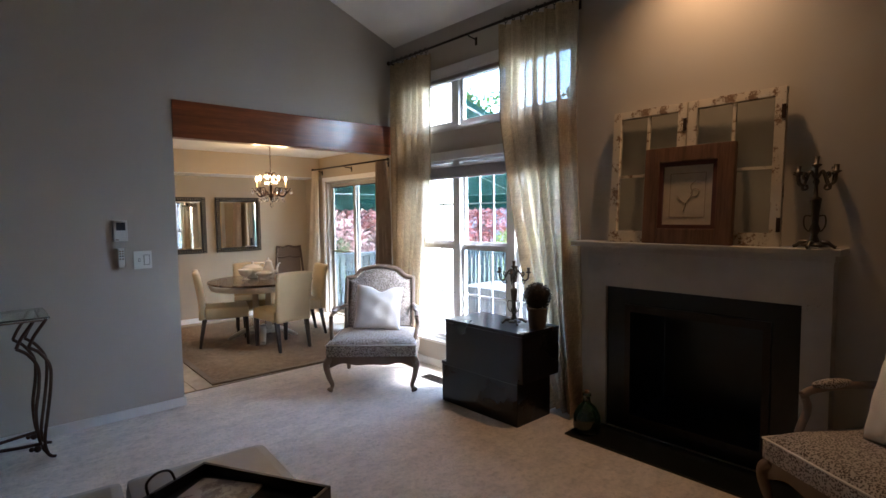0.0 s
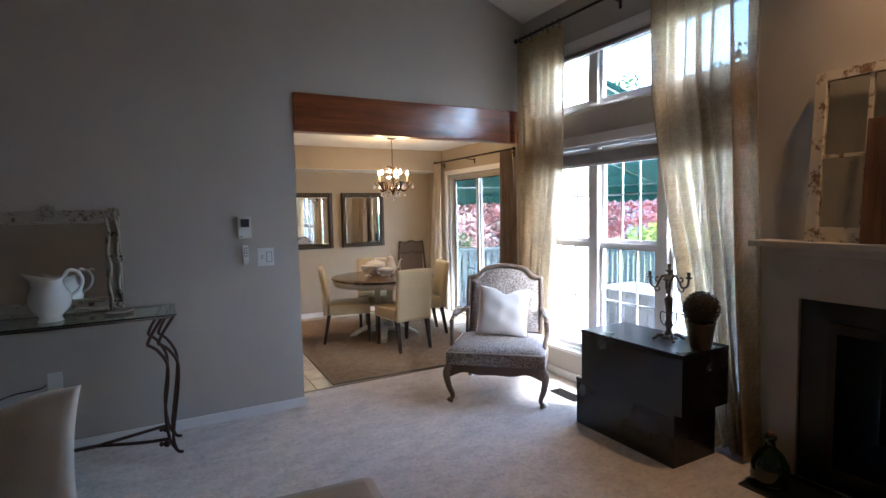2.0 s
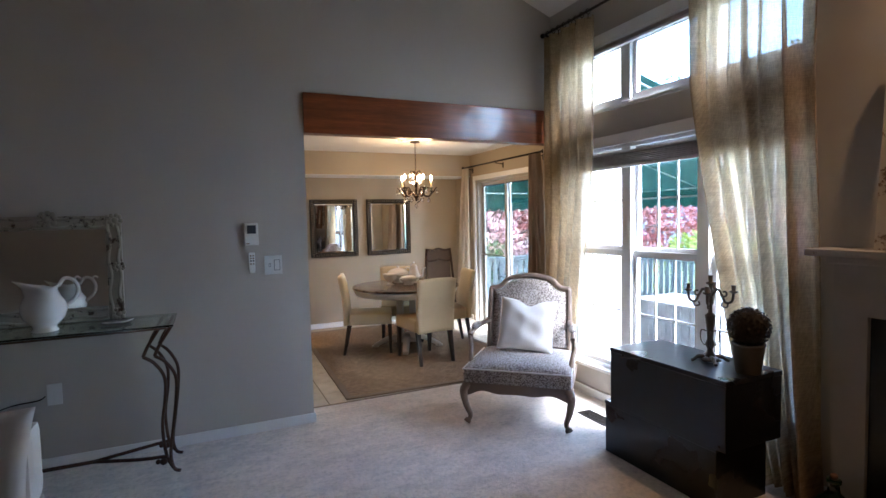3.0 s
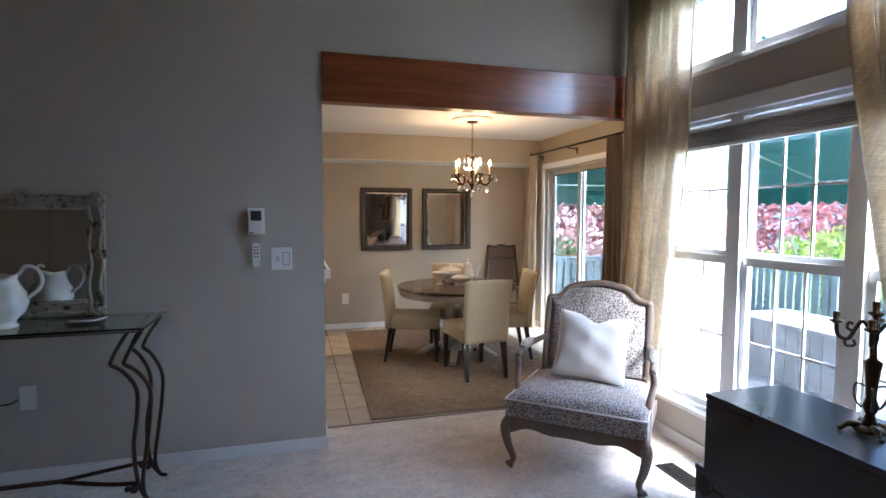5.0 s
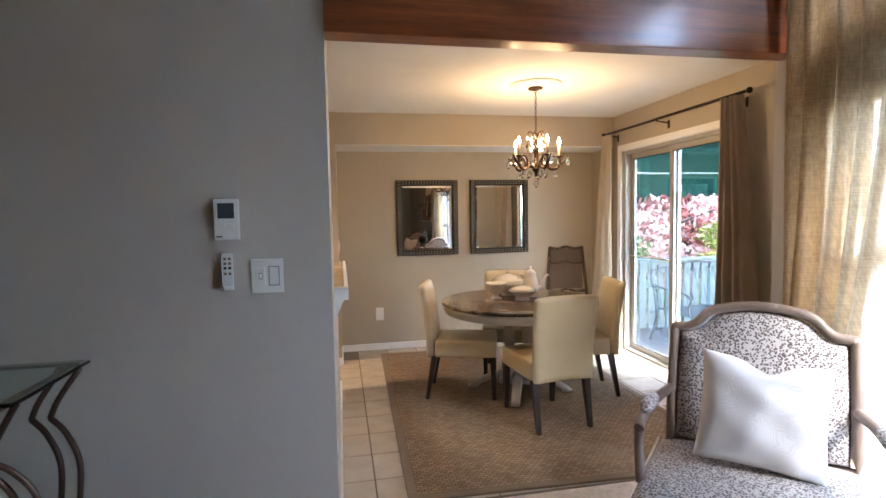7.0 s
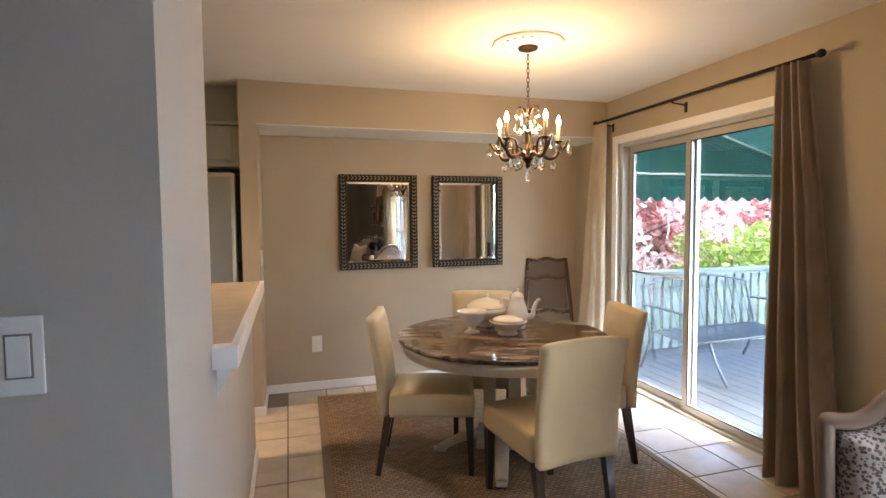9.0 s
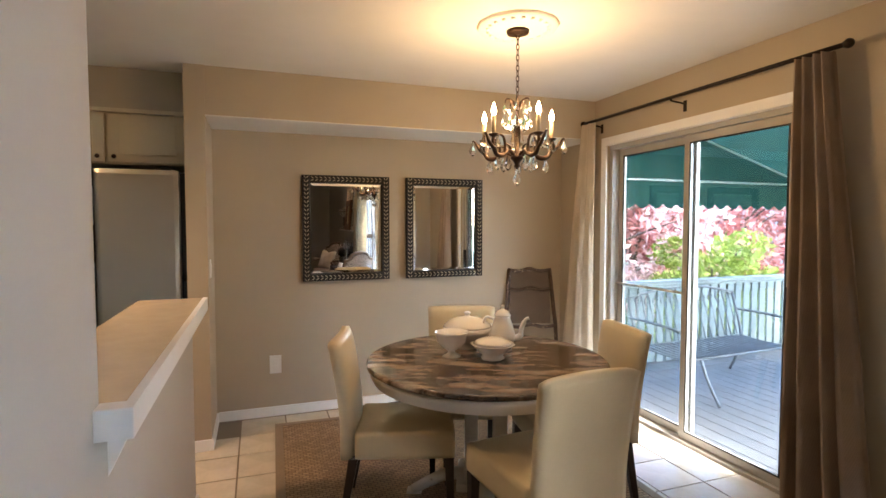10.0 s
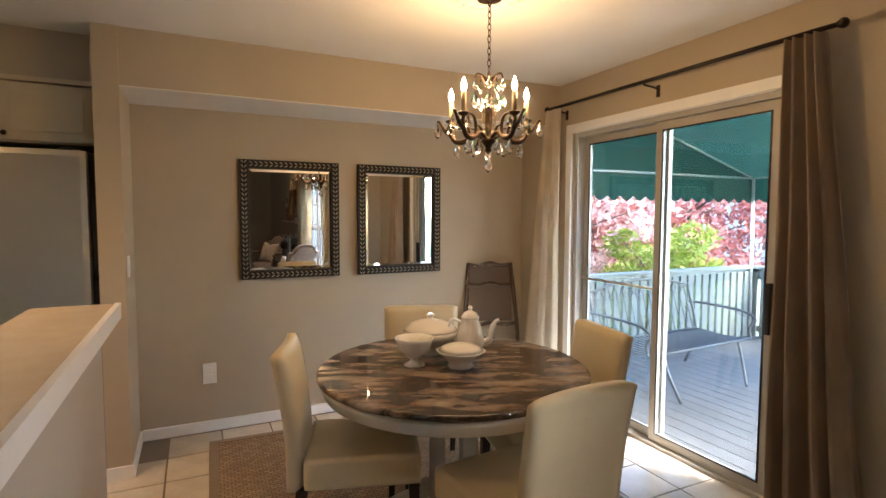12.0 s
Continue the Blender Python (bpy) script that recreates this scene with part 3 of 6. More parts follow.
rod("dark iron curtain rod over the tall windows", 3.15, 1.84, 4.11, 3.115, EX, (1.88, 2.95, 4.08))
curtain("gauzy gold-beige linen curtain on iron rings", (3.49, 4.09), (3.80, 4.10), 3.075, 0.012, 3.15, 5, 0.052, LINEN, 3, 3.115, 8, lambda t: max(0, (t - 0.35) / 0.65) ** 1.2)
curtain("gauzy gold-beige linen curtain on iron rings", (1.84, 2.56), (1.77, 2.04), 3.075, 0.012, 3.15, 6, 0.05, LINEN, 8, 3.115, 9, lambda t: 0.06 * t + 0.94 * max(0, (t - 0.25) / 0.75) ** 1.15, 1.6)
rod("dark iron curtain rod over the sliding door", 3.833, 5.13, 7.08, 2.25, DX, (5.26, 6.16, 7.01))
curtain("cream full-length drape beside the sliding door", (6.95, 7.08), (6.92, 7.41), 2.235, 0.012, 3.825, 2, 0.034, CREAM_DRAPE, 4, 2.25, 0, lambda t: t, 1.5)
curtain("taupe full-length drape beside the sliding door", (5.17, 5.325), (4.93, 5.315), 2.235, 0.012, 3.82, 4, 0.040, TAUPE, 5, 2.25, 0, lambda t: t, 1.7)

# ---- fireplace ----
fp = thing("fireplace", "chipped cream wooden mantelpiece round a black slate fireplace", "fireplace", pose(0, -0.027, 0))
part("surround", holed("x", 3.14, EX - 0.001, 0.30, 1.76, 0.0, 1.283, [(0.435, 1.612, 0.0, 1.015)]), MANTEL_PAINT, fp)
part("mantel_shelf", B(3.045, 0.255, 1.296, EX - 0.001, 1.845, 1.33, 0.005), MANTEL_PAINT, fp)
part("cornice", B(3.10, 0.285, 1.258, EX - 0.001, 1.775, 1.295, 0.008), MANTEL_PAINT, fp)
part("slate_panel", holed("x", 3.165, 3.235, 0.436, 1.611, 0.012, 1.014, [(0.62, 1.43, 0.12, 0.86)]), SOOT, fp, "black slate facing")
part("firebox_back", B(3.72, 0.60, 0.08, 3.76, 1.45, 0.9), SOOT, fp, "soot-black firebox")
for nm, a in (("firebox_side", (3.237, 0.58, 0.08, 3.76, 0.599, 0.9)), ("firebox_side", (3.237, 1.451, 0.08, 3.76, 1.47, 0.9)), ("firebox_floor", (3.237, 0.60, 0.08, 3.719, 1.45, 0.115)), ("firebox_top", (3.237, 0.60, 0.865, 3.719, 1.45, 0.9))):
    part(nm, B(*a), SOOT, fp, "soot-black firebox")
part("fire_door_frame", holed("x", 3.148, 3.164, 0.58, 1.47, 0.09, 0.90, [(0.62, 1.43, 0.13, 0.85)]), IRON, fp, "black metal fire door frame")
part("hearth", B(2.80, 0.30, 0.0, 3.139, 1.72, 0.012, 0.003), SOOT, fp, "flat black slate hearth")

# ---- living room things ----


def armchair(m, label):
    """Carved open armchair; it faces -y, seat centre at the origin."""
    c = thing("armchair", label, "armchair", m, "spotted armchairs")
    W, D = 0.36, 0.31
    for sx in (-1, 1):
        leg = curve([(sx * W, -D, 0.30), (sx * (W + 0.028), -D - 0.028, 0.25), (sx * (W + 0.012), -D - 0.012, 0.14), (sx * (W - 0.012), -D + 0.012, 0.055), (sx * (W + 0.012), -D - 0.014, 0.012)])
        n = len(leg)
        part("leg", tube(leg, [0.034 - 0.018 * min(1, 1.25 * i / n) + (0.010 if i > n - 4 else 0) for i in range(n)], 10), OAK, c)
        back = curve([(sx * (W - 0.03), D - 0.02, 0.30), (sx * (W - 0.03), D + 0.0, 0.18), (sx * (W - 0.03), D + 0.06, 0.012)])
        part("leg", tube(back, [0.026 - 0.008 * i / len(back) for i in range(len(back))], 8), OAK, c)
    # apron with a scalloped lower edge
    bm = bmesh.new()
    n = 28
    for yy in (-D - 0.022, D):
        cols = []
        for i in range(n + 1):
            u = 2 * i / n - 1
            dip = 0.255 + 0.028 * abs(u) ** 3 * -1 - 0.022 * math.exp(-(u / 0.22) ** 2) + 0.012 * math.cos(u * 9)
            cols.append([bm.verts.new((u * W, yy + d, z)) for d in (0, 0.024) for z in (dip, 0.315)])
        for a, b in zip(cols, cols[1:]):
            for i, j in ((0, 1), (1, 3), (3, 2), (2, 0)):
                bm.faces.new((a[i], a[j], b[j], b[i]))
    for sx in (-1, 1):
        box(bm, sx * (W + 0.022), -D, 0.25, sx * (W - 0.002), D + 0.02, 0.315)
    bmesh.ops.recalc_face_normals(bm, faces=bm.faces[:])
    part("seat_rail", bm, OAK, c)
    # cushion, crowned
    bm = bmesh.new()
    nx, ny = 22, 20
    for top in (1, 0):
        g = []
        for j in range(ny + 1):
            row = []
            for i in range(nx + 1):
                u, v = 2 * i / nx - 1, 2 * j / ny - 1
                fall = (1 - abs(u) ** 6) * (1 - abs(v) ** 6)
                x, y = u * (W + 0.025 - 0.02 * (v > 0) * v), v * D * 1.04 - 0.02
                row.append(bm.verts.new((x, y, (0.415 + 0.045 * fall ** 0.5 + 0.01 * (1 - u * u) * (1 - v * v)) if top else 0.318)))
            g.append(row)
        for j in range(ny):
            for i in range(nx):
                q = (g[j][i], g[j][i + 1], g[j + 1][i + 1], g[j + 1][i])
                bm.faces.new(q if top else q[::-1]).smooth = True
        rim = g[0] + [r[-1] for r in g[1:]] + g[-1][-2::-1] + [r[0] for r in g[-2:0:-1]]
        if top:
            first = rim
    for i in range(len(rim)):
        j = (i + 1) % len(rim)
        bm.faces.new((rim[i], rim[j], first[j], first[i])).smooth = True
    cu = part("seat_cushion", bm, SPOT, c)
    part("piping", tube([(-W - 0.02, D * 0.95, 0.417), (-W - 0.026, -D * 1.04 - 0.02, 0.417), (W + 0.026, -D * 1.04 - 0.02, 0.417), (W + 0.02, D * 0.95, 0.417)], 0.006, 6), PILLOW, cu, "pale welt along the cushion edge")

    # back: panel with an arched, shouldered top, leaning back
    def outline(grow):
        w = 0.318 + grow
        pts = [(-w, 0.44 - grow), (-w - 0.003, 0.66), (-w, 0.88), (-w + 0.002, 0.918 + grow)]
        pts += [(-w + 0.012, 0.926 + grow), (-w + 0.06, 0.932 + grow), (-w + 0.095, 0.955 + grow), (-w + 0.13, 0.995 + grow), (-w + 0.19, 1.020 + grow), (0, 1.036 + grow)]
        return pts + [(-x, z) for x, z in pts[-2::-1]]

    lean = Matrix.Translation((0, D - 0.05, 0.42)) @ Matrix.Rotation(radians(-13), 4, "X") @ Matrix.Translation((0, 0, -0.42)) @ Matrix(((1, 0, 0, 0), (0, 0, -1, 0), (0, 1, 0, 0), (0, 0, 0, 1)))
    sm = [(q.x, q.y) for q in curve([(x, z, 0) for x, z in outline(-0.012)], 3)]
    bm = bmesh.new()
    mid = (0, 0.72)
    rings = []
    for k, (s, d) in enumerate(((1.0, 0.0), (0.94, 0.028), (0.75, 0.042), (0.4, 0.05))):
        rings.append([bm.verts.new((mid[0] + (x - mid[0]) * s, mid[1] + (z - mid[1]) * s, d)) for x, z in sm])
    for a, b in zip(rings, rings[1:]):
        for i in range(len(sm)):
            j = (i + 1) % len(sm)
            bm.faces.new((a[i], a[j], b[j], b[i])).smooth = True
    bm.faces.new(rings[-1])
    backr = [bm.verts.new((x, z, -0.02)) for x, z in sm]
    for i in range(len(sm)):
        j = (i + 1) % len(sm)
        bm.faces.new((backr[i], backr[j], rings[0][j], rings[0][i]))
    bm.faces.new(backr[::-1])
    bmesh.ops.recalc_face_normals(bm, faces=bm.faces[:])
    part("backrest", turned(bm, lean), SPOT, c)
    rim3 = curve([(x, z, 0.006) for x, z in outline(0.006)], 4)
    part("back_frame", turned(tube(rim3 + [rim3[0]], 0.021, 8, None, 1.2), lean), OAK, c)
    for sx in (-1, 1):
        arm = curve([(sx * 0.325, D + 0.0, 0.66), (sx * 0.365, 0.12, 0.655), (sx * 0.385, -0.06, 0.64), (sx * 0.385, -0.13, 0.615)])
        a = part("arm", tube(arm, 0.02, 8), OAK, c)
        part("arm_support", tube(curve([(sx * 0.385, -0.12, 0.62), (sx * 0.392, -0.09, 0.54), (sx * 0.375, -0.15, 0.44), (sx * 0.37, -0.17, 0.315)]), 0.019, 8), OAK, c)
        bm = bmesh.new()
        ball(bm, (sx * 0.375, 0.03, 0.668), 0.05, (0.62, 2.3, 0.5), 16, 10)
        part("arm_pad", bm, SPOT, a)
    return c


def pillow_bm(w, h, d, seed=1):
    """A knife-edge cushion standing in the xz plane, with pulled corners."""
    rnd = random.Random(seed)
    bm = bmesh.new()
    n = 22
    ph = rnd.uniform(0, 6)
    for side in (-1, 1):
        g = []
        for j in range(n + 1):
            row = []
            for i in range(n + 1):
                u, v = 2 * i / n - 1, 2 * j / n - 1
                puff = max(0, (1 - u * u) * (1 - v * v)) ** 0.42
                pinch = 1 - 0.075 * (1 - abs(v) ** 2) * abs(u) ** 3
                pinch2 = 1 - 0.075 * (1 - abs(u) ** 2) * abs(v) ** 3
                crease = 0.010 * math.sin(7 * u + 3 * v + ph) * math.sin(5 * v - 2 * u) * puff
                z = v * h / 2 * pinch2
                if v > 0.2:
                    z -= 0.045 * math.exp(-((u - 0.05) / 0.30) ** 2) * (v - 0.2) / 0.8
                row.append(bm.verts.new((u * w / 2 * pinch, side * (d / 2 * puff + crease), z)))
            g.append(row)
        for j in range(n):
            for i in range(n):
                q = (g[j][i], g[j][i + 1], g[j + 1][i + 1], g[j + 1][i])
                bm.faces.new(q if side < 0 else q[::-1]).smooth = True
    bmesh.ops.remove_doubles(bm, verts=bm.verts[:], dist=0.0008)
    return bm


CH1 = pose(2.545, 3.585, 0, 0, 0, -42.5)
armchair(CH1, "carved oak armchair in brown and white spotted weave")
solid("throw_pillow", pillow_bm(0.44, 0.42, 0.17), PILLOW, "plump white cotton pillow on the spotted armchair", "pillow", "throw pillows", m=CH1 @ pose(0.015, 0.095, 0.668, -20, 5, 4))
CH2 = pose(2.74, -0.07, 0, 0, 0, -123)
armchair(CH2, "carved oak armchair in spotted weave beside the fireplace")
solid("throw_pillow", pillow_bm(0.44, 0.42, 0.17, 4), PILLOW, "plump white cotton pillow on the armchair by the hearth", "pillow", "throw pillows", m=CH2 @ pose(0.0, 0.095, 0.668, -20, -4, 0))

# stacked black boxes
for y0, y1, x0, x1, z0, z1, lab in ((1.985, 2.785, 2.645, 3.03, 0.0, 0.335, "black lacquered storage box on the carpet"), (1.915, 2.71, 2.62, 3.04, 0.336, 0.695, "black lacquered storage box stacked on another")):
    o = thing("storage_box", lab, "box", group="stacked boxes")
    part("body", B(x0, y0, z0, x1, y1, z1 - 0.028, 0.004), BLACK, o)
    part("lid", B(x0 - 0.003, y0 - 0.003, z1 - 0.026, x1 + 0.003, y1 + 0.003, z1, 0.004), BLACK, o)


def candelabrum(m, label):
    c = thing("candelabrum", label, "candelabrum", m, "candelabra")
    bm = lathe([(0.028, 0.03), (0.020, 0.05), (0.014, 0.07), (0.026, 0.10), (0.016, 0.13), (0.020, 0.19), (0.027, 0.25), (0.028, 0.262), (0.012, 0.275), (0.009, 0.33), (0.016, 0.35), (0.009, 0.37), (0.008, 0.42), (0.014, 0.43)], 14)
    part("stem", bm, SILVER, c)
    bm = lathe([(0.055, 0.012), (0.058, 0.018), (0.04, 0.028), (0.03, 0.032)], 16, None, (0, 0, 0), None, 0.12, 4)
    for k in range(4):
        a = radians(45 + 90 * k)
        d = Vector((math.cos(a), math.sin(a), 0))
        tube(curve([d * 0.03 + Vector((0, 0, 0.03)), d * 0.06 + Vector((0, 0, 0.03)), d * 0.085 + Vector((0, 0, 0.012)), d * 0.098 + Vector((0, 0, 0.008))]), [0.012] * 8 + [0.009] * 11, 8, bm)
    part("base", bm, SILVER, c)
    for k in range(3):
        a = radians(90 + 120 * k)
        d = Vector((math.cos(a), math.sin(a), 0))
        bm = tube(curve([d * 0.016 + Vector((0, 0, 0.17)), d * 0.05 + Vector((0, 0, 0.17)), d * 0.052 + Vector((0, 0, 0.12)), d * 0.03 + Vector((0, 0, 0.09)), d * 0.02 + Vector((0, 0, 0.11))]), 0.004, 6)
        part("scroll", bm, SILVER, c)
    for k in range(4):
        a = radians(20 + 90 * k)
        d = Vector((math.cos(a), math.sin(a), 0))
        bm = tube(curve([d * 0.008 + Vector((0, 0, 0.37)), d * 0.035 + Vector((0, 0, 0.405)), d * 0.055 + Vector((0, 0, 0.375)), d * 0.075 + Vector((0, 0, 0.335)), d * 0.105 + Vector((0, 0, 0.345)), d * 0.112 + Vector((0, 0, 0.39))]), 0.0072, 7)
        tube(curve([d * 0.06 + Vector((0, 0, 0.365)), d * 0.078 + Vector((0, 0, 0.375)), d * 0.074 + Vector((0, 0, 0.395)), d * 0.06 + Vector((0, 0, 0.392))]), 0.0058, 6, bm)
        tube(curve([d * 0.085 + Vector((0, 0, 0.337)), d * 0.080 + Vector((0, 0, 0.310)), d * 0.055 + Vector((0, 0, 0.315)), d * 0.060 + Vector((0, 0, 0.335))]), 0.005, 6, bm)
        arm = part("arm", bm, SILVER, c)
        tip = d * 0.112
        part("candle_cup", lathe([(0.006, 0.385), (0.022, 0.395), (0.023, 0.399), (0.010, 0.402), (0.013, 0.43), (0.012, 0.431)], 10, None, tip), SILVER, arm)
    part("candle_cup", lathe([(0.008, 0.425), (0.024, 0.436), (0.024, 0.441), (0.010, 0.445), (0.013, 0.48), (0.012, 0.481)], 10), SILVER, c)
    return c


candelabrum(pose(2.86, 2.195, 0.695, 0, 0, 10), "ornate tarnished silver candelabrum without candles on a black box")
candelabrum(pose(3.13, 0.36, 1.33, 0, 0, 40), "ornate dark metal candelabrum without candles on the mantel")

# clipped topiary ball
top = thing("potted_topiary", "dark clipped topiary ball in a pale tapered pot", "plant", pose(2.85, 1.965, 0.696))
part("pot", lathe([(0.055, 0.0), (0.058, 0.004), (0.075, 0.14), (0.079, 0.145), (0.079, 0.155), (0.070, 0.155), (0.066, 0.14)], 20), plain("pot_glaze", (0.12, 0.105, 0.09), 0.5, bump=0.2), top, "pale tapered pot")
bm = bmesh.new()
rnd = random.Random(5)
ball(bm, (0, 0, 0.235), 0.085, (1, 1, 0.95), 12, 8)
for i in range(2200):
    z = rnd.uniform(-0.95, 1)
    a = rnd.uniform(0, 6.283)
    n = Vector((math.sqrt(1 - z * z) * math.cos(a), math.sqrt(1 - z * z) * math.sin(a), z))
    p = Vector((0, 0, 0.235)) + n * rnd.uniform(0.088, 0.101)
    s = n.orthogonal().normalized()
    s.rotate(Matrix.Rotation(rnd.uniform(0, 6.28), 3, n))
    t = (n * rnd.uniform(-0.2, 0.45) + n.cross(s)).normalized()
    w = rnd.uniform(0.007, 0.012)
    bm.faces.new([bm.verts.new(q) for q in (p - s * w * 0.5, p + t * w * 0.4 + s * w * 0.6, p + t * w * 1.5, p - s * w * 0.6 + t * w * 0.8)])
part("foliage", bm, leafage("dried_leaf", (0.010, 0.007, 0.004), (0.032, 0.02, 0.012), 0.05), top, "dense dark brown leaves")

# floor register
reg = thing("floor_register", "black metal floor register set in the carpet", "vent", pose(2.96, 3.235, 0.0))
part("frame", holed("x", -0.06, 0.06, -0.15, 0.15, 0, 0.006, []), BLACK, reg)
for i in range(12):
    y = -0.13 + 0.26 * i / 11
    part("slat", B(-0.05, y - 0.005, 0.006, 0.05, y + 0.005, 0.010), IRON, reg)

# ---- mantel things ----


def sash_frame(y0, y1, z0, z1, lean, label):
    """An old four-pane window sash, leaning against the wall on the mantel."""
    w, h = y1 - y0, z1 - z0
    m = Matrix.Translation((EX - 0.115, (y0 + y1) / 2, z0)) @ Matrix.Rotation(radians(lean), 4, "Y")
    s = thing("window_sash", label, "window sash", m, "old window sashes")
    a = 0.055
    part("stile", B(-0.018, -w / 2, 0, 0.018, -w / 2 + a, h, 0.003), WHITE_WORN, s)
    part("stile", B(-0.018, w / 2 - a, 0, 0.018, w / 2, h, 0.003), WHITE_WORN, s)
    part("top_rail", B(-0.017, -w / 2 + a, h - 0.05, 0.017, w / 2 - a, h, 0.003), WHITE_WORN, s)
    part("bottom_rail", B(-0.017, -w / 2 + a, 0, 0.017, w / 2 - a, 0.075, 0.003), WHITE_WORN, s)
    zm = 0.5 * h
    part("muntin", B(-0.010, -0.009, 0.075, 0.010, 0.009, h - 0.05), WHITE_WORN, s)
    part("muntin", B(-0.0095, -w / 2 + a, zm - 0.009, 0.0095, w / 2 - a, zm + 0.009), WHITE_WORN, s)
    for ya, yb in ((-w / 2 + a, -0.009), (0.009, w / 2 - a)):
        for za, zb in ((0.075, zm - 0.009), (zm + 0.009, h - 0.05)):
            g = part("pane", B(-0.0015, ya, za, 0.0015, yb, zb), OLD_GLASS, s)
            g.visible_shadow = False
    for z in (0.12, h - 0.14):
        part("hinge", B(-0.022, -w / 2 - 0.001, z - 0.04, -0.0185, -w / 2 + 0.02, z + 0.04, 0.001), RUST, s, "rusty iron hinge")
    return s


sash_frame(1.058, 1.558, 1.331, 2.218, 4.6, "old chipped white window sash leaning on the mantel")
sash_frame(0.518, 1.048, 1.331, 2.218, 4.2, "old chipped white window sash leaning on the mantel")

pf = thing("picture_frame", "framed line drawing in a rustic brown wooden frame", "picture", Matrix.Translation((3.095, 1.018, 1.331)) @ Matrix.Rotation(radians(4.5), 4, "Y"), "")
PW, PH = 0.54, 0.605
for nm, b4 in (("frame_side", (-PW / 2, 0, -PW / 2 + 0.095, PH)), ("frame_side", (PW / 2 - 0.095, 0, PW / 2, PH)), ("frame_top", (-PW / 2 + 0.095, PH - 0.095, PW / 2 - 0.095, PH)), ("frame_bottom", (-PW / 2 + 0.095, 0, PW / 2 - 0.095, 0.095))):
    part(nm, B(-0.03, b4[0], b4[1], 0.012, b4[2], b4[3], 0.006), BARN, pf)
REDLIP = plain("red_brown_lip", (0.10, 0.03, 0.018), 0.5)
part("inner_lip", holed("x", -0.02, 0.008, -0.176, 0.176, 0.094, PH - 0.094, [(-0.15, 0.15, 0.12, PH - 0.12)]), REDLIP, pf, "dark red inner lip")
paper = part("paper", B(-0.006, -0.151, 0.119, 0.004, 0.151, PH - 0.119), plain("aged_paper", (0.52, 0.43, 0.30), 0.8, var=0.1, scale=8), pf, "yellowed paper with a faint drawing")
INK = plain("faded_ink", (0.26, 0.18, 0.11), 0.8)
part("drawn_border", holed("x", -0.0075, -0.0062, -0.108, 0.108, 0.165, PH - 0.165, [(-0.105, 0.105, 0.168, PH - 0.168)]), INK, paper)
bm = bmesh.new()
tube(curve([(-0.007, 0.02, 0.20), (-0.007, 0.0, 0.26), (-0.007, -0.03, 0.31), (-0.007, -0.02, 0.36), (-0.007, -0.05, 0.39)]), 0.0022, 5, bm)
tube(curve([(-0.007, 0.005, 0.25), (-0.007, 0.04, 0.27), (-0.007, 0.06, 0.30)]), 0.002, 5, bm)
tube(curve([(-0.007, -0.02, 0.29), (-0.007, -0.06, 0.30), (-0.007, -0.07, 0.33), (-0.007, -0.04, 0.34), (-0.007, -0.02, 0.31)]), 0.002, 5, bm)
part("drawn_sprig", bm, INK, paper)

# recessed downlight over the mantel
rl = thing("recessed_light", "round recessed ceiling light over the mantel", "ceiling light", Matrix.Translation((2.98, 0.95, 3.30 + 0.27 * SLOPE)) @ Matrix.Rotation(math.atan(SLOPE), 4, "Y"))
part("trim_ring", lathe([(0.065, -0.004), (0.095, -0.004), (0.095, -0.010), (0.06, -0.012)], 24), TRIM, rl)
part("bulb", lathe([(0.0585, -0.003), (0.0585, -0.008)], 20), glow("warm_lamp", (1.0, 0.66, 0.36), 6.0), rl)

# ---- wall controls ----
# flat grey that stands in for the shade in the switch's gaps
SHADOWGAP = plain("gap_shade_grey", (0.22, 0.21, 0.20), 0.5)
th = thing("thermostat", "white thermostat with a dark display on the wall", "thermostat")
part("body", B(0.602, NY - 0.028, 1.360, 0.694, NY - 0.0005, 1.518, 0.006), PLASTIC, th)
part("display", B(0.618, NY - 0.0305, 1.443, 0.678, NY - 0.0275, 1.502), plain("lcd", (0.03, 0.035, 0.05), 0.45), th, "dark display")
part("button_panel", B(0.622, NY - 0.031, 1.403, 0.645, NY - 0.0275, 1.423, 0.001), PLASTIC, th)
part("button_panel", B(0.652, NY - 0.031, 1.403, 0.675, NY - 0.0275, 1.423, 0.001), PLASTIC, th)
part("label", B(0.610, NY - 0.0288, 1.370, 0.632, NY - 0.0278, 1.376), INK, th)
rc = thing("remote_control", "small white remote control in a wall holder", "remote control")
part("holder", B(0.627, NY - 0.02, 1.163, 0.662, NY - 0.0005, 1.218, 0.004), PLASTIC, rc)
part("body", B(0.624, NY - 0.026, 1.178, 0.665, NY - 0.0205, 1.308, 0.006), PLASTIC, rc)
for i, z in enumerate((1.286, 1.268, 1.250, 1.228)):
    for x in (0.636, 0.653):
        part("button", B(x - 0.005, NY - 0.0285, z - 0.005, x + 0.005, NY - 0.0255, z + 0.005, 0.001), INK if i != 2 else BLACK, rc)


def plate(name, label, cat, x0, z0, x1, z1, y, rockers, face=-1):
    p = thing(name, label, cat)
    part("cover_plate", B(x0, y - 0.007, z0, x1, y - 0.0005, z1, 0.003), PLASTIC, p)
    for a, b, c, d in rockers:
        part("rocker" if "switch" in name else "socket", B(a, y - 0.0115, b, c, y - 0.006, d, 0.002), PLASTIC, p)
    return p


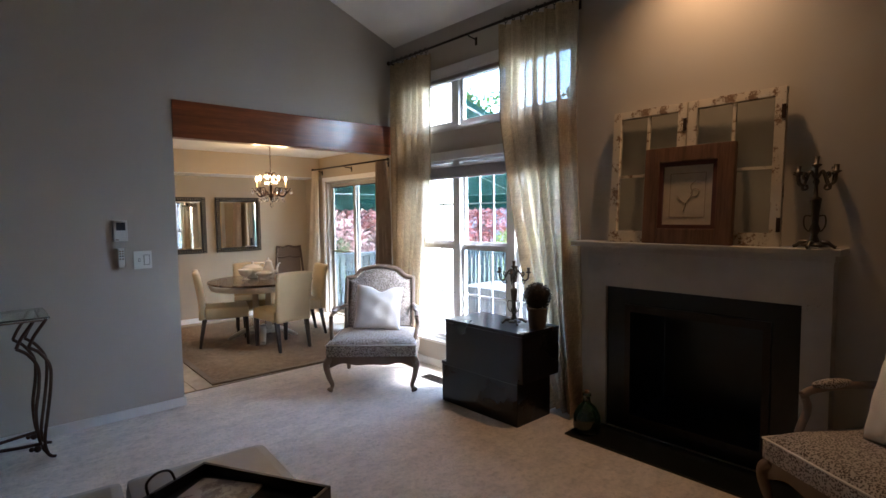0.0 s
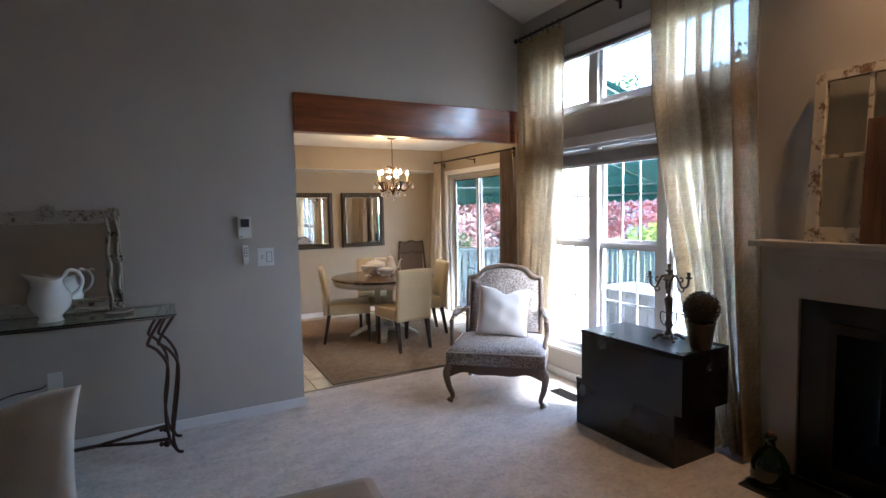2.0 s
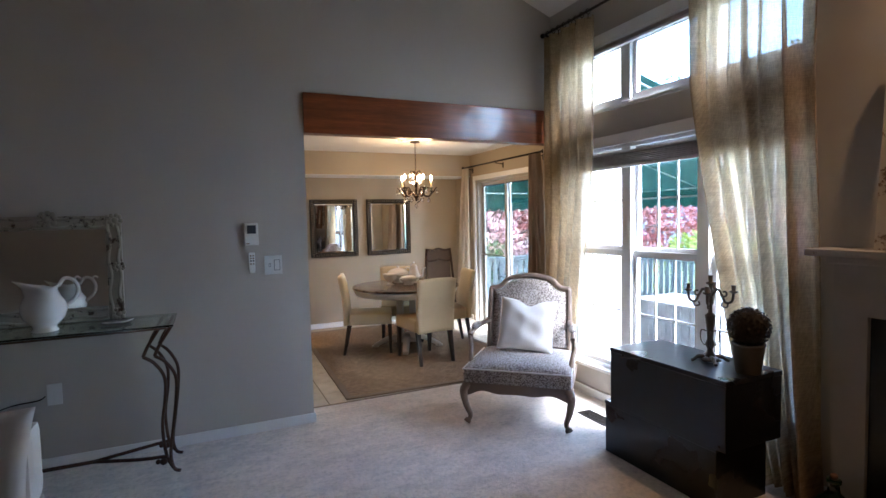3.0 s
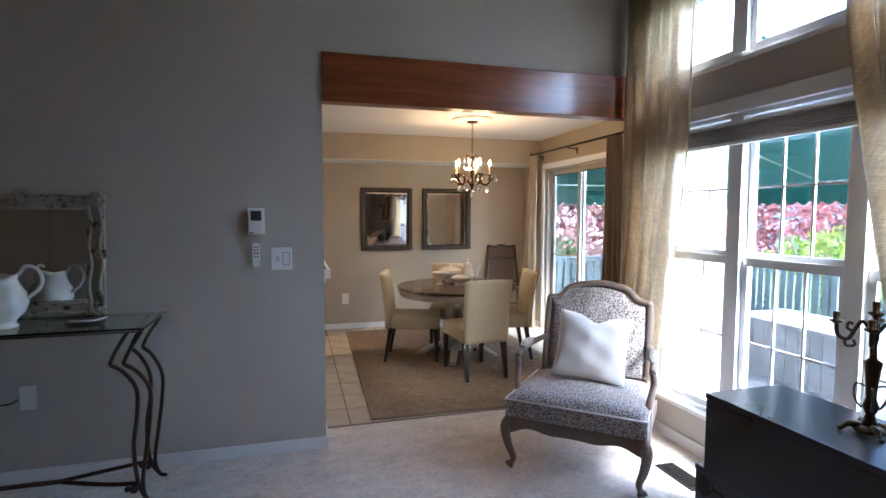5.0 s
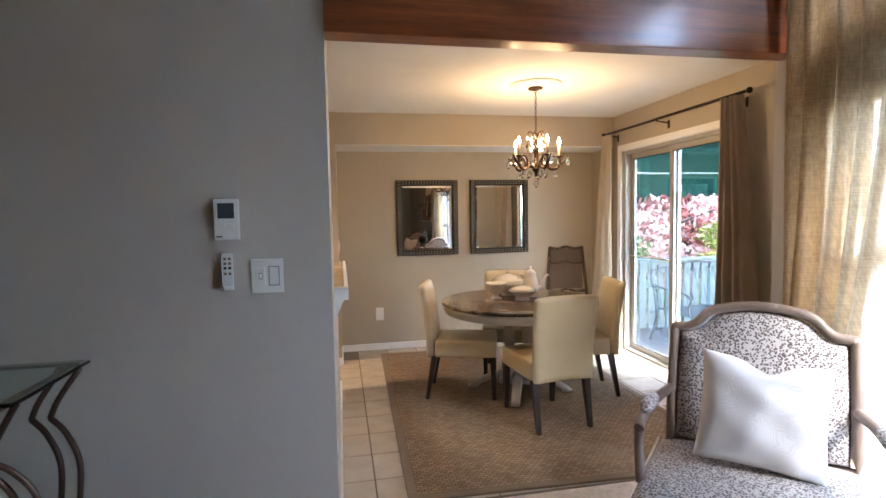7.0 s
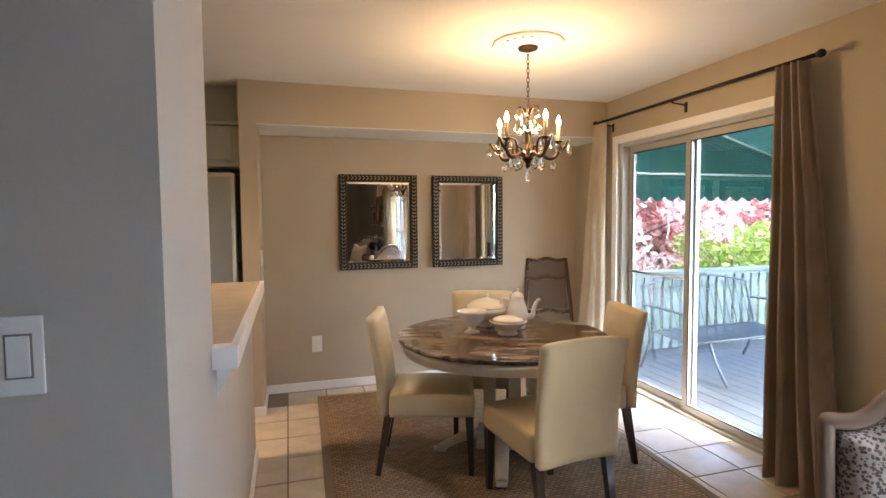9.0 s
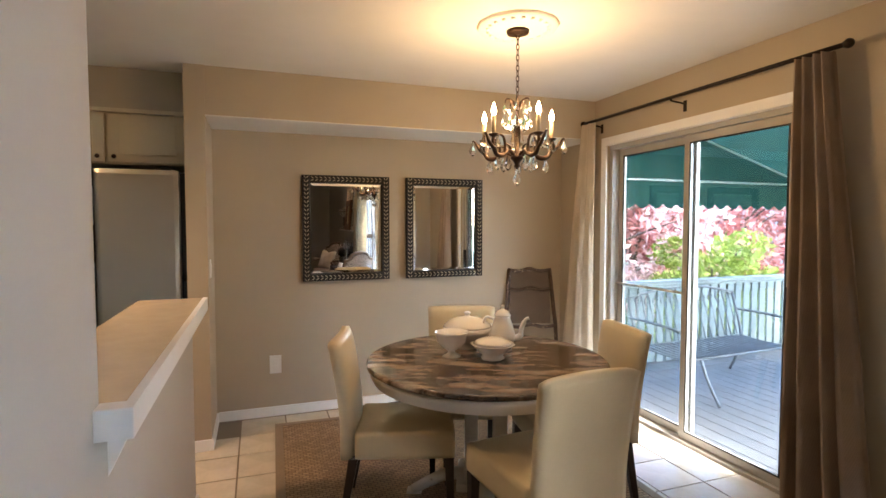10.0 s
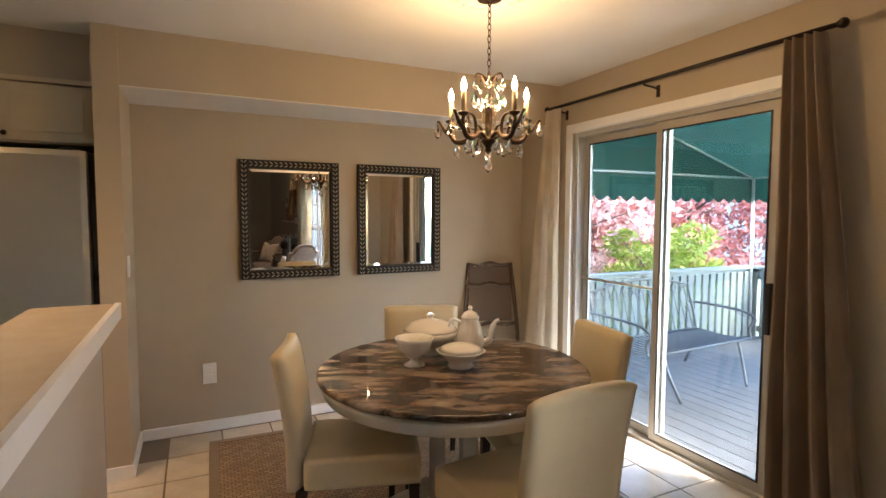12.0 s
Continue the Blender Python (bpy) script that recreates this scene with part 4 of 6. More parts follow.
bottle = thing("glass_jug", "dark green glass jug on the black hearth", "jug", pose(2.93, 1.60, 0.012))
part("jug", lathe([(0.07, 0.0), (0.088, 0.01), (0.095, 0.05), (0.09, 0.12), (0.06, 0.18), (0.026, 0.21), (0.022, 0.25), (0.03, 0.255), (0.03, 0.27), (0.018, 0.27)], 22), plain("green_glass", (0.006, 0.018, 0.007), 0.10, var=0.2, bump=0.02, coat=0.5), bottle)
part("stopper", lathe([(0.016, 0.271), (0.017, 0.29), (0.012, 0.295)], 12), BARN, bottle, "cork stopper")
sw = plate("light_switch", "white double light switch plate on the wall", "switch", 0.728, 1.143, 0.851, 1.280, NY, [(0.798, 1.176, 0.832, 1.246)])
part("dimmer_plate", B(0.746, NY - 0.010, 1.176, 0.781, NY - 0.0065, 1.246, 0.001), PLASTIC, sw)
# shade round the rocker and toggle, painted as thin grey sheets
part("rocker_gap", B(0.794, NY - 0.0078, 1.172, 0.836, NY - 0.0068, 1.250), SHADOWGAP, sw, "grey sheet painting the shade in the gap round the rocker")
part("toggle_gap", B(0.757, NY - 0.0108, 1.199, 0.771, NY - 0.0098, 1.224), SHADOWGAP, sw, "grey sheet painting the shade in the toggle slot")
part("toggle", B(0.760, NY - 0.016, 1.203, 0.768, NY - 0.0095, 1.220, 0.001), TRIM, sw)
plate("wall_outlet", "white blank wall plate under the glass table", "outlet", -0.594, 0.406, -0.514, 0.541, NY, [])
plate("wall_outlet", "white wall outlet on the dining room wall", "outlet", 1.43, 0.324, 1.514, 0.461, BY, [(1.454, 0.348, 1.489, 0.385), (1.454, 0.40, 1.489, 0.437)])

ks = thing("light_switch", "white light switch plate on the stub wall", "switch")
part("cover_plate", B(1.0605, 7.19, 1.10, 1.067, 7.262, 1.218, 0.002), PLASTIC, ks)
part("rocker", B(1.0672, 7.21, 1.128, 1.071, 7.242, 1.19, 0.001), TRIM, ks)
solid("power_cord", tube(curve([(-0.60, NY - 0.012, 0.47), (-0.64, NY - 0.02, 0.45), (-0.80, NY - 0.02, 0.43), (-1.0, NY - 0.02, 0.33), (-1.3, NY - 0.03, 0.02)]), 0.004, 6), BLACK, "thin black power cord along the wall", "cord")

# ---- console table ----
TX0, TX1, TY0, TY1, TZ = -1.36, 0.155, 3.645, 4.115, 0.93
ct = thing("console_table", "glass-topped console table on curled bronzed iron legs", "table")
part("top", B(TX0, TY0, TZ - 0.012, TX1, TY1, TZ, 0.003), GREEN_GLASS, ct, "clear glass top with a green edge")
for xl, s in ((TX1 - 0.08, 1), (TX0 + 0.08, -1)):
    x = xl
    for y, q in ((TY0 + 0.06, -1), (TY1 - 0.07, 1)):
        for off in (-0.03, 0.03):
            yo = y
            x = xl + off
            pts = [(x + s * 0.035, y + q * 0.02, TZ - 0.016), (x - s * 0.03, yo, TZ - 0.12), (x - s * 0.06, yo, TZ - 0.185)]
            low_pts = [(x - s * 0.06, yo, TZ - 0.185), (x - s * 0.005, yo + 0.02 * -q, TZ - 0.235), (x + s * 0.042, yo + 0.04 * -q, TZ - 0.33), (x + s * 0.040, yo + 0.045 * -q, TZ - 0.46), (x + s * 0.018, yo + 0.05 * -q, 0.30), (x - off * 0.6 + s * 0.012, yo + 0.05 * -q, 0.12), (x - off + s * 0.04, yo + 0.035 * -q, 0.03), (x - off + s * 0.075, yo + 0.03 * -q, 0.010)]
            bm = tube(curve(pts), 0.010, 8)
            tube(curve(low_pts), 0.010, 8, bm)
            part("leg", bm, RUST, ct)
    x = xl
    bm = bmesh.new()
    tube([(x + s * 0.035, TY0 + 0.02, TZ - 0.02), (x + s * 0.035, TY1 - 0.02, TZ - 0.02)], 0.008, 8, bm)
    part("top_bar", bm, RUST, ct)
    for q, y in ((-1, TY0 + 0.10), (1, TY1 - 0.11)):
        bm = tube(curve([(x - s * 0.40, (TY0 + TY1) / 2, 0.105), (x - s * 0.15, y - q * 0.04, 0.105), (x + s * 0.01, y, 0.11)]), 0.011, 8)
        ball(bm, (x - s * 0.015, y + q * 0.0, 0.082), 0.022)
        ball(bm, (x - s * 0.045, y + q * 0.0, 0.085), 0.015)
        part("stretcher", bm, RUST, ct)
for y in (TY0 + 0.015, TY1 - 0.015):
    part("rail", tube([(TX0 + 0.035, y, TZ - 0.02), (TX1 - 0.035, y, TZ - 0.02)], 0.006, 8), RUST, ct)
part("long_stretcher", tube([(TX0 + 0.46, (TY0 + TY1) / 2, 0.105), (TX1 - 0.46, (TY0 + TY1) / 2, 0.105)], 0.012, 8), RUST, ct)

# ornate mirror leaning on the wall behind
MX0, MX1, MZ0, MZ1 = -0.91, -0.142, TZ + 0.001, 1.588
om = thing("ornate_mirror", "mirror in a chipped cream carved frame leaning on the wall", "mirror", Matrix.Translation((0, NY - 0.075, MZ0)) @ Matrix.Rotation(radians(-5), 4, "X") @ Matrix.Translation((0, 0, -MZ0)))
fw = 0.085
CARVED = worn_paint("carved_cream", (0.36, 0.325, 0.255), (0.07, 0.05, 0.035), 0.42, 0.45, scale=16)
for nm, b4 in (("frame_side", (MX0, MZ0, MX0 + fw, MZ1)), ("frame_side", (MX1 - fw, MZ0, MX1, MZ1)), ("frame_top", (MX0 + fw, MZ1 - fw, MX1 - fw, MZ1)), ("frame_bottom", (MX0 + fw, MZ0, MX1 - fw, MZ0 + fw))):
    bm = B(b4[0], -0.012, b4[1], b4[2], 0.02, b4[3], 0.006)
    vert = nm == "frame_side"
    inset = 0.016
    lo, hi2 = (b4[1], b4[3]) if vert else (b4[0], b4[2])
    for off in (inset, fw - inset):
        pts = []
        n = 40
        for i in range(n + 1):
            t = i / n
            a = lo + (hi2 - lo) * t
            w = 0.007 * math.sin(t * math.pi * 6)
            pts.append((b4[0] + off + w, -0.014, a) if vert else (a, -0.014, b4[1] + off + w))
        tube(pts, 0.011, 7, bm)
    part(nm, bm, CARVED, om)
for x, z, r in ((MX0 + 0.03, MZ0 + 0.03, 0.045), (MX1 - 0.03, MZ0 + 0.03, 0.045), (MX0 + 0.03, MZ1 - 0.03, 0.05), (MX1 - 0.03, MZ1 - 0.03, 0.05), ((MX0 + MX1) / 2, MZ1 - 0.02, 0.06), (MX1 - 0.02, (MZ0 + MZ1) / 2, 0.04), (MX0 + 0.02, (MZ0 + MZ1) / 2, 0.04)):
    rnd = random.Random(int(x * 100 + z * 77))
    boss = part("ornament", ball(bmesh.new(), (x, -0.02, z), r * 0.4, (1, 0.8, 1), 8, 6), CARVED, om)
    for k in range(9):
        a = k * 0.698 + rnd.uniform(-0.2, 0.2)
        part("petal", ball(bmesh.new(), (x + r * 0.65 * math.cos(a), -0.016, z + r * 0.65 * math.sin(a)), r * 0.3, (1, 0.7, 1), 7, 5), CARVED, boss)
part("glass", B(MX0 + fw - 0.004, -0.004, MZ0 + fw - 0.004, MX1 - fw + 0.004, 0.004, MZ1 - fw + 0.004), MIRROR, om, "dark mirror glass")


def pitcher(m, label):
    p = thing("pitcher", label, "pitcher", m)
    prof = [(0.052, 0.0), (0.056, 0.006), (0.046, 0.018), (0.05, 0.03), (0.082, 0.065), (0.092, 0.10), (0.088, 0.135), (0.066, 0.17), (0.058, 0.195), (0.066, 0.215), (0.060, 0.213), (0.052, 0.195), (0.058, 0.17), (0.08, 0.135), (0.08, 0.09), (0.03, 0.05)]
    bm = lathe(prof, 28)
    for v in bm.verts:
        if v.co.z > 0.165:
            f = (v.co.z - 0.165) / 0.05
            if v.co.x < 0:
                v.co.z += 0.035 * f * (-v.co.x / 0.066) ** 2
                v.co.x *= 1 + 0.75 * f * (-v.co.x / 0.066)
                v.co.y *= 1 - 0.25 * f * abs(v.co.x) / 0.066
            else:
                v.co.z -= 0.008 * f * math.sin(v.co.x * 60)
    part("body", bm, PORCELAIN, p)
    h = curve([(0.060, 0, 0.21), (0.085, 0, 0.245), (0.12, 0, 0.235), (0.138, 0, 0.195), (0.125, 0, 0.15), (0.085, 0, 0.115)])
    bm = tube(h, 0.009, 8)
    tube(curve([(0.12, 0, 0.235), (0.135, 0, 0.25), (0.15, 0, 0.24)]), 0.006, 6, bm)
    part("handle", bm, PORCELAIN, p)
    return p


pitcher(pose(-0.50, 3.82, TZ + 0.001, 0, 0, 8) @ Matrix.Scale(1.2, 4), "white porcelain pitcher with a scrolled handle")
tr = thing("small_tray", "small flat silver tray on the glass table", "tray", pose(-0.16, 3.86, TZ + 0.001, 0, 0, 12))
part("dish", lathe([(0.03, 0), (0.07, 0.003), (0.085, 0.010), (0.083, 0.011), (0.065, 0.005)], 20), SILVER, tr)
part("stem", tube(curve([(-0.07, 0.0, 0.014), (0.0, -0.02, 0.012), (0.04, -0.02, 0.012), (0.09, 0.02, 0.016)]), 0.004, 6), PORCELAIN, tr)

# ---- sofa and ottoman ----
sofa = thing("sofa", "cream upholstered sofa with loose back cushions", "sofa", pose(-1.34, 2.62, 0))
part("base", B(-0.98, -0.42, 0.10, 0.98, 0.44, 0.32, 0.02), CREAMSOFA, sofa)
part("back", B(-0.98, 0.26, 0.321, 0.98, 0.46, 0.66, 0.05), CREAMSOFA, sofa)
part("arm", B(-0.985, -0.42, 0.471, -0.79, 0.25, 0.56, 0.03), CREAMSOFA, sofa)
for i in (-1, 1):
    part("seat_cushion", B(i * 0.39 - 0.385, -0.44, 0.322, i * 0.39 + 0.385, 0.24, 0.47, 0.04), CREAMSOFA, sofa)
for sx in (-0.9, 0.9):
    for sy in (-0.36, 0.38):
        part("foot", B(sx - 0.03, sy - 0.03, 0.0, sx + 0.03, sy + 0.03, 0.10, 0.004), ESPRESSO, sofa)
solid("sofa_pillow", pillow_bm(0.52, 0.46, 0.15, 9), CREAMSOFA, "large cream pillow propped on the sofa end", "pillow", m=pose(-0.475, 2.42, 0.685, -8, 2, -10))
solid("sofa_pillow", pillow_bm(0.44, 0.42, 0.16, 11), PILLOW, "white pillow on the cream sofa", "pillow", m=pose(-0.90, 2.68, 0.68, -18, 0, 0))

ot = thing("ottoman", "grey leather ottoman with seamed top cushions", "ottoman", pose(0.19, 1.60, 0, 0, 0, -5))
part("base", B(-0.56, -0.43, 0.07, 0.56, 0.43, 0.325, 0.02), GREYSOFA, ot)
for i in (-1, 1):
    part("cushion", B(i * 0.285 - 0.281, -0.44, 0.326, i * 0.285 + 0.281, 0.44, 0.475, 0.045), GREYSOFA, ot)
for sx in (-0.48, 0.48):
    for sy in (-0.36, 0.36):
        part("foot", B(sx - 0.025, sy - 0.025, 0.0, sx + 0.025, sy + 0.025, 0.07, 0.004), ESPRESSO, ot)
TRAY = pose(0.439, 1.476, 0.477, 0, 0, -62)
st = thing("serving_tray", "black wooden serving tray with wire grips on the ottoman", "tray", TRAY)
part("bottom", B(-0.29, -0.20, 0, 0.29, 0.20, 0.010), BLACK, st)
for a in ((-0.30, -0.21, 0.0, 0.30, -0.195, 0.055), (-0.30, 0.195, 0.0, 0.30, 0.21, 0.055), (-0.30, -0.1945, 0.0, -0.285, 0.1945, 0.055), (0.285, -0.1945, 0.0, 0.30, 0.1945, 0.055)):
    part("rim", B(*a, 0.003), BLACK, st)
for s in (-1, 1):
    part("handle", tube(curve([(s * 0.293, -0.06, 0.05), (s * 0.31, -0.05, 0.09), (s * 0.315, 0.0, 0.105), (s * 0.31, 0.05, 0.09), (s * 0.293, 0.06, 0.05)]), 0.005, 6), IRON, st)
mg = thing("magazine", "glossy magazine with a pale pictured cover in the tray", "magazine", TRAY @ pose(-0.10, 0.01, 0.011, 0, 0, 8))
part("pages", B(-0.13, -0.165, 0, 0.13, 0.165, 0.008), PLASTIC, mg)
part("cover", B(-0.131, -0.166, 0.0082, 0.131, 0.166, 0.0095), worn_paint("magazine_cover", (0.55, 0.50, 0.46), (0.16, 0.12, 0.12), 0.5, 0.3, scale=7), mg)

# ---- dining room things ----
RUGM = pose(2.385, 5.92, 0.0, 0, 0, -1.6)
rug = thing("rug", "brown woven seagrass rug with a plain bound edge", "rug", RUGM)
RW, RL = 0.97, 1.44
part("field", B(-RW + 0.05, -RL + 0.05, 0.0, RW - 0.05, RL - 0.05, 0.011), woven("seagrass", (0.46, 0.325, 0.20), (0.31, 0.21, 0.125)), rug)
BIND = cloth("rug_binding", (0.22, 0.16, 0.10), 500)
for a in ((-RW, -RL, RW, -RL + 0.052), (-RW, RL - 0.052, RW, RL), (-RW, -RL + 0.052, -RW + 0.052, RL - 0.052), (RW - 0.052, -RL + 0.052, RW, RL - 0.052)):
    part("binding", B(a[0], a[1], 0.0, a[2], a[3], 0.013, 0.003), BIND, rug)

TC = (2.48, 5.985)
tb = thing("dining_table", "round pedestal table with a worn brown top and white base", "table", pose(*TC, 0.0, 0, 0, -23.4))


def table_wood():
    m, n, l, b = tree_of("worn_table_wood")
    v = coords(n, l, (1.3, 3.4, 1))
    streak = noise_of(n, l, v, 2.6, 8, 0.68)
    fine = noise_of(n, l, coords(n, l, (3, 60, 1)), 2.0, 4, 0.6)
    c = ramp_of(n, l, streak, [(0.39, (0.018, 0.012, 0.008)), (0.46, (0.06, 0.038, 0.025)), (0.52, (0.19, 0.13, 0.088)), (0.62, (0.33, 0.255, 0.185))])
    c = mix_of(n, l, 0.5, c, ramp_of(n, l, fine, [(0.3, (0.6,) * 3), (0.65, (1,) * 3)]), "MULTIPLY")
    l.new(c, b.inputs["Base Color"])
    b.inputs["Roughness"].default_value = 0.27
    b.inputs["Coat Weight"].default_value = 0.3
    bump_of(n, l, b, fine, 0.15, 0.001)
    return m


part("tabletop", lathe([(0.610, 0.722), (0.624, 0.73), (0.624, 0.744), (0.616, 0.75)], 72), table_wood(), tb, "worn dark brown wooden top")
part("apron", lathe([(0.580, 0.655), (0.591, 0.658), (0.593, 0.672), (0.600, 0.676), (0.602, 0.692), (0.608, 0.697), (0.610, 0.721)], 72), TABLE_WHITE, tb, "fluted white apron")
for k in range(4):
    a = radians(45 + 90 * k)
    bm = B(-0.035, -0.035, 0.10, 0.035, 0.035, 0.654, 0.006)
    part("post", turned(bm, Matrix.Translation((0.105 * math.cos(a), 0.105 * math.sin(a), 0))), TABLE_WHITE, tb)
part("base_block", B(-0.15, -0.15, 0.095, 0.15, 0.15, 0.135, 0.01), TABLE_WHITE, tb)
for k in range(4):
    a = radians(90 * k)
    pts = curve([(0.10, 0, 0.125), (0.20, 0, 0.12), (0.30, 0, 0.075), (0.39, 0, 0.026)])
    bm = tube(pts, [0.045 - 0.012 * i / len(pts) for i in range(len(pts))], 8, None, 0.72)
    box(bm, 0.34, -0.03, 0.0135, 0.42, 0.03, 0.03, 0.006)
    part("foot", turned(bm, Matrix.Rotation(a, 4, "Z")), TABLE_WHITE, tb)


def chair_proto(m):
    c = thing("dining_chair", "cream leather dining chair with dark wooden legs", "chair", m, "chairs round the table")
    # seat block
    bm = bmesh.new()
    box(bm, -0.215, -0.255, 0.345, 0.215, 0.22, 0.475, 0.022)
    bmesh.ops.subdivide_edges(bm, edges=[e for e in bm.edges if e.calc_length() > 0.3], cuts=5, use_grid_fill=True)
    for v in bm.verts:
        if v.co.z > 0.46:
            v.co.z += 0.018 * max(0, 1 - (v.co.x / 0.2) ** 2) * max(0, 1 - ((v.co.y + 0.02) / 0.22) ** 2)
    part("seat", smooth_all(bm), LEATHER, c)
    # back slab: curved, leaning, with rolled top corners
    bm = bmesh.new()
    nx, nz = 14, 16
    sides = []
    for s, th in ((-1, -0.034), (1, 0.034)):
        g = []
        for j in range(nz + 1):
            t = j / nz
            row = []
            for i in range(nx + 1):
                u = 2 * i / nx - 1
                z = 0.345 + 0.56 * t
                w = 0.222 - 0.012 * (1 - t)
                lean = 0.225 + 0.02 + 0.085 * max(0, t - 0.25) ** 1.4 + 0.018 * u * u
                edge = max(abs(u) ** 10, t ** 14)
                row.append(bm.verts.new((u * w, lean + th * (1 - 0.45 * edge), z + 0.004 * math.cos(u * 1.6) - 0.010 * (abs(u) ** 8) * (t > 0.95))))
            g.append(row)
        for j in range(nz):
            for i in range(nx):
                q = (g[j][i], g[j][i + 1], g[j + 1][i + 1], g[j + 1][i])
                bm.faces.new(q if s < 0 else q[::-1]).smooth = True
        sides.append(g[0] + [r[-1] for r in g[1:]] + g[-1][-2::-1] + [r[0] for r in g[-2:0:-1]])
    for i in range(len(sides[0])):
        j = (i + 1) % len(sides[0])
        bm.faces.new((sides[0][j], sides[0][i], sides[1][i], sides[1][j])).smooth = True
    bmesh.ops.recalc_face_normals(bm, faces=bm.faces[:])
    part("backrest", bm, LEATHER, c)
    for sx in (-1, 1):
        for y0, y1 in ((-0.225, -0.235), (0.225, 0.285)):
            bm = bmesh.new()
            a = [bm.verts.new((sx * 0.19 + dx * 0.022, y0 + dy * 0.022, 0.35)) for dx, dy in ((-1, -1), (1, -1), (1, 1), (-1, 1))]
            b = [bm.verts.new((sx * 0.19 + dx * 0.014, y1 + dy * 0.014, 0.0135)) for dx, dy in ((-1, -1), (1, -1), (1, 1), (-1, 1))]
            for i in range(4):
                bm.faces.new((b[i], b[(i + 1) % 4], a[(i + 1) % 4], a[i]))
            bm.faces.new(a)
            bm.faces.new(b[::-1])
            part("leg", bm, ESPRESSO, c)
    return c


def facing(x, y, fx, fy):
    return pose(x, y, 0, 0, 0, math.degrees(math.atan2(fx, -fy)))


ch = chair_proto(facing(2.46, 5.40, -0.10, 1.0))
for f in ((2.04, 6.03, 0.95, -0.30), (2.91, 5.86, -0.985, 0.166), (2.53, 6.42, -0.325, -0.946)):
    copy_thing(ch, facing(*f))

# porcelain on the table
tu = thing("soup_tureen", "white porcelain soup tureen with a lid", "tureen", pose(2.47, 6.22, 0.751, 0, 0, 20) @ Matrix.Scale(1.08, 4))
part("bowl", lathe([(0.055, 0), (0.06, 0.01), (0.045, 0.025), (0.09, 0.05), (0.125, 0.085), (0.128, 0.11), (0.12, 0.112)], 28), PORCELAIN, tu)
part("lid", lathe([(0.126, 0.113), (0.122, 0.122), (0.09, 0.148), (0.05, 0.162), (0.015, 0.168), (0.012, 0.176), (0.020, 0.184), (0.010, 0.192)], 28), PORCELAIN, tu)
for s in (-1, 1):
    part("handle", tube(curve([(s * 0.12, -0.025, 0.085), (s * 0.155, -0.02, 0.10), (s * 0.155, 0.02, 0.10), (s * 0.12, 0.025, 0.085)]), 0.008, 6), PORCELAIN, tu)
gb = thing("footed_bowl", "white porcelain footed bowl with a lobed rim", "bowl", pose(2.315, 6.06, 0.751))
part("bowl", lathe([(0.048, 0), (0.05, 0.006), (0.022, 0.02), (0.018, 0.032), (0.045, 0.05), (0.078, 0.085), (0.082, 0.115), (0.092, 0.132), (0.086, 0.133), (0.07, 0.11), (0.03, 0.06)], 32, None, (0, 0, 0), None, 0.03, 8), PORCELAIN, gb)
sb = thing("serving_bowl", "white porcelain octagonal covered serving bowl", "bowl", pose(2.50, 5.945, 0.751, 0, 0, 12) @ Matrix.Scale(0.94, 4))
part("bowl", lathe([(0.062, 0), (0.066, 0.010), (0.055, 0.022), (0.085, 0.05), (0.115, 0.078), (0.122, 0.084), (0.114, 0.085), (0.08, 0.055)], 32, None, (0, 0, 0), None, 0.025, 8), PORCELAIN, sb)
part("lid", lathe([(0.110, 0.0865), (0.09, 0.102), (0.05, 0.115), (0.02, 0.12)], 24), PORCELAIN, sb)
tp = thing("teapot", "tall white porcelain coffee pot with a domed lid", "teapot", pose(2.625, 6.085, 0.751, 0, 0, -28))
part("body", lathe([(0.05, 0), (0.054, 0.008), (0.048, 0.02), (0.068, 0.06), (0.072, 0.09), (0.055, 0.15), (0.043, 0.185), (0.045, 0.192)], 24), PORCELAIN, tp)
part("lid", lathe([(0.046, 0.193), (0.046, 0.20), (0.03, 0.222), (0.010, 0.232), (0.008, 0.238), (0.013, 0.246), (0.006, 0.256)], 20), PORCELAIN, tp)
part("spout", tube(curve([(0.06, 0, 0.07), (0.095, 0, 0.085), (0.105, 0, 0.13), (0.125, 0, 0.175), (0.145, 0, 0.185)]), [0.019] * 8 + [0.014] * 9 + [0.010] * 8, 8), PORCELAIN, tp)
part("handle", tube(curve([(-0.045, 0, 0.175), (-0.09, 0, 0.185), (-0.105, 0, 0.13), (-0.068, 0, 0.075)]), 0.008, 7), PORCELAIN, tp)

# wall mirrors


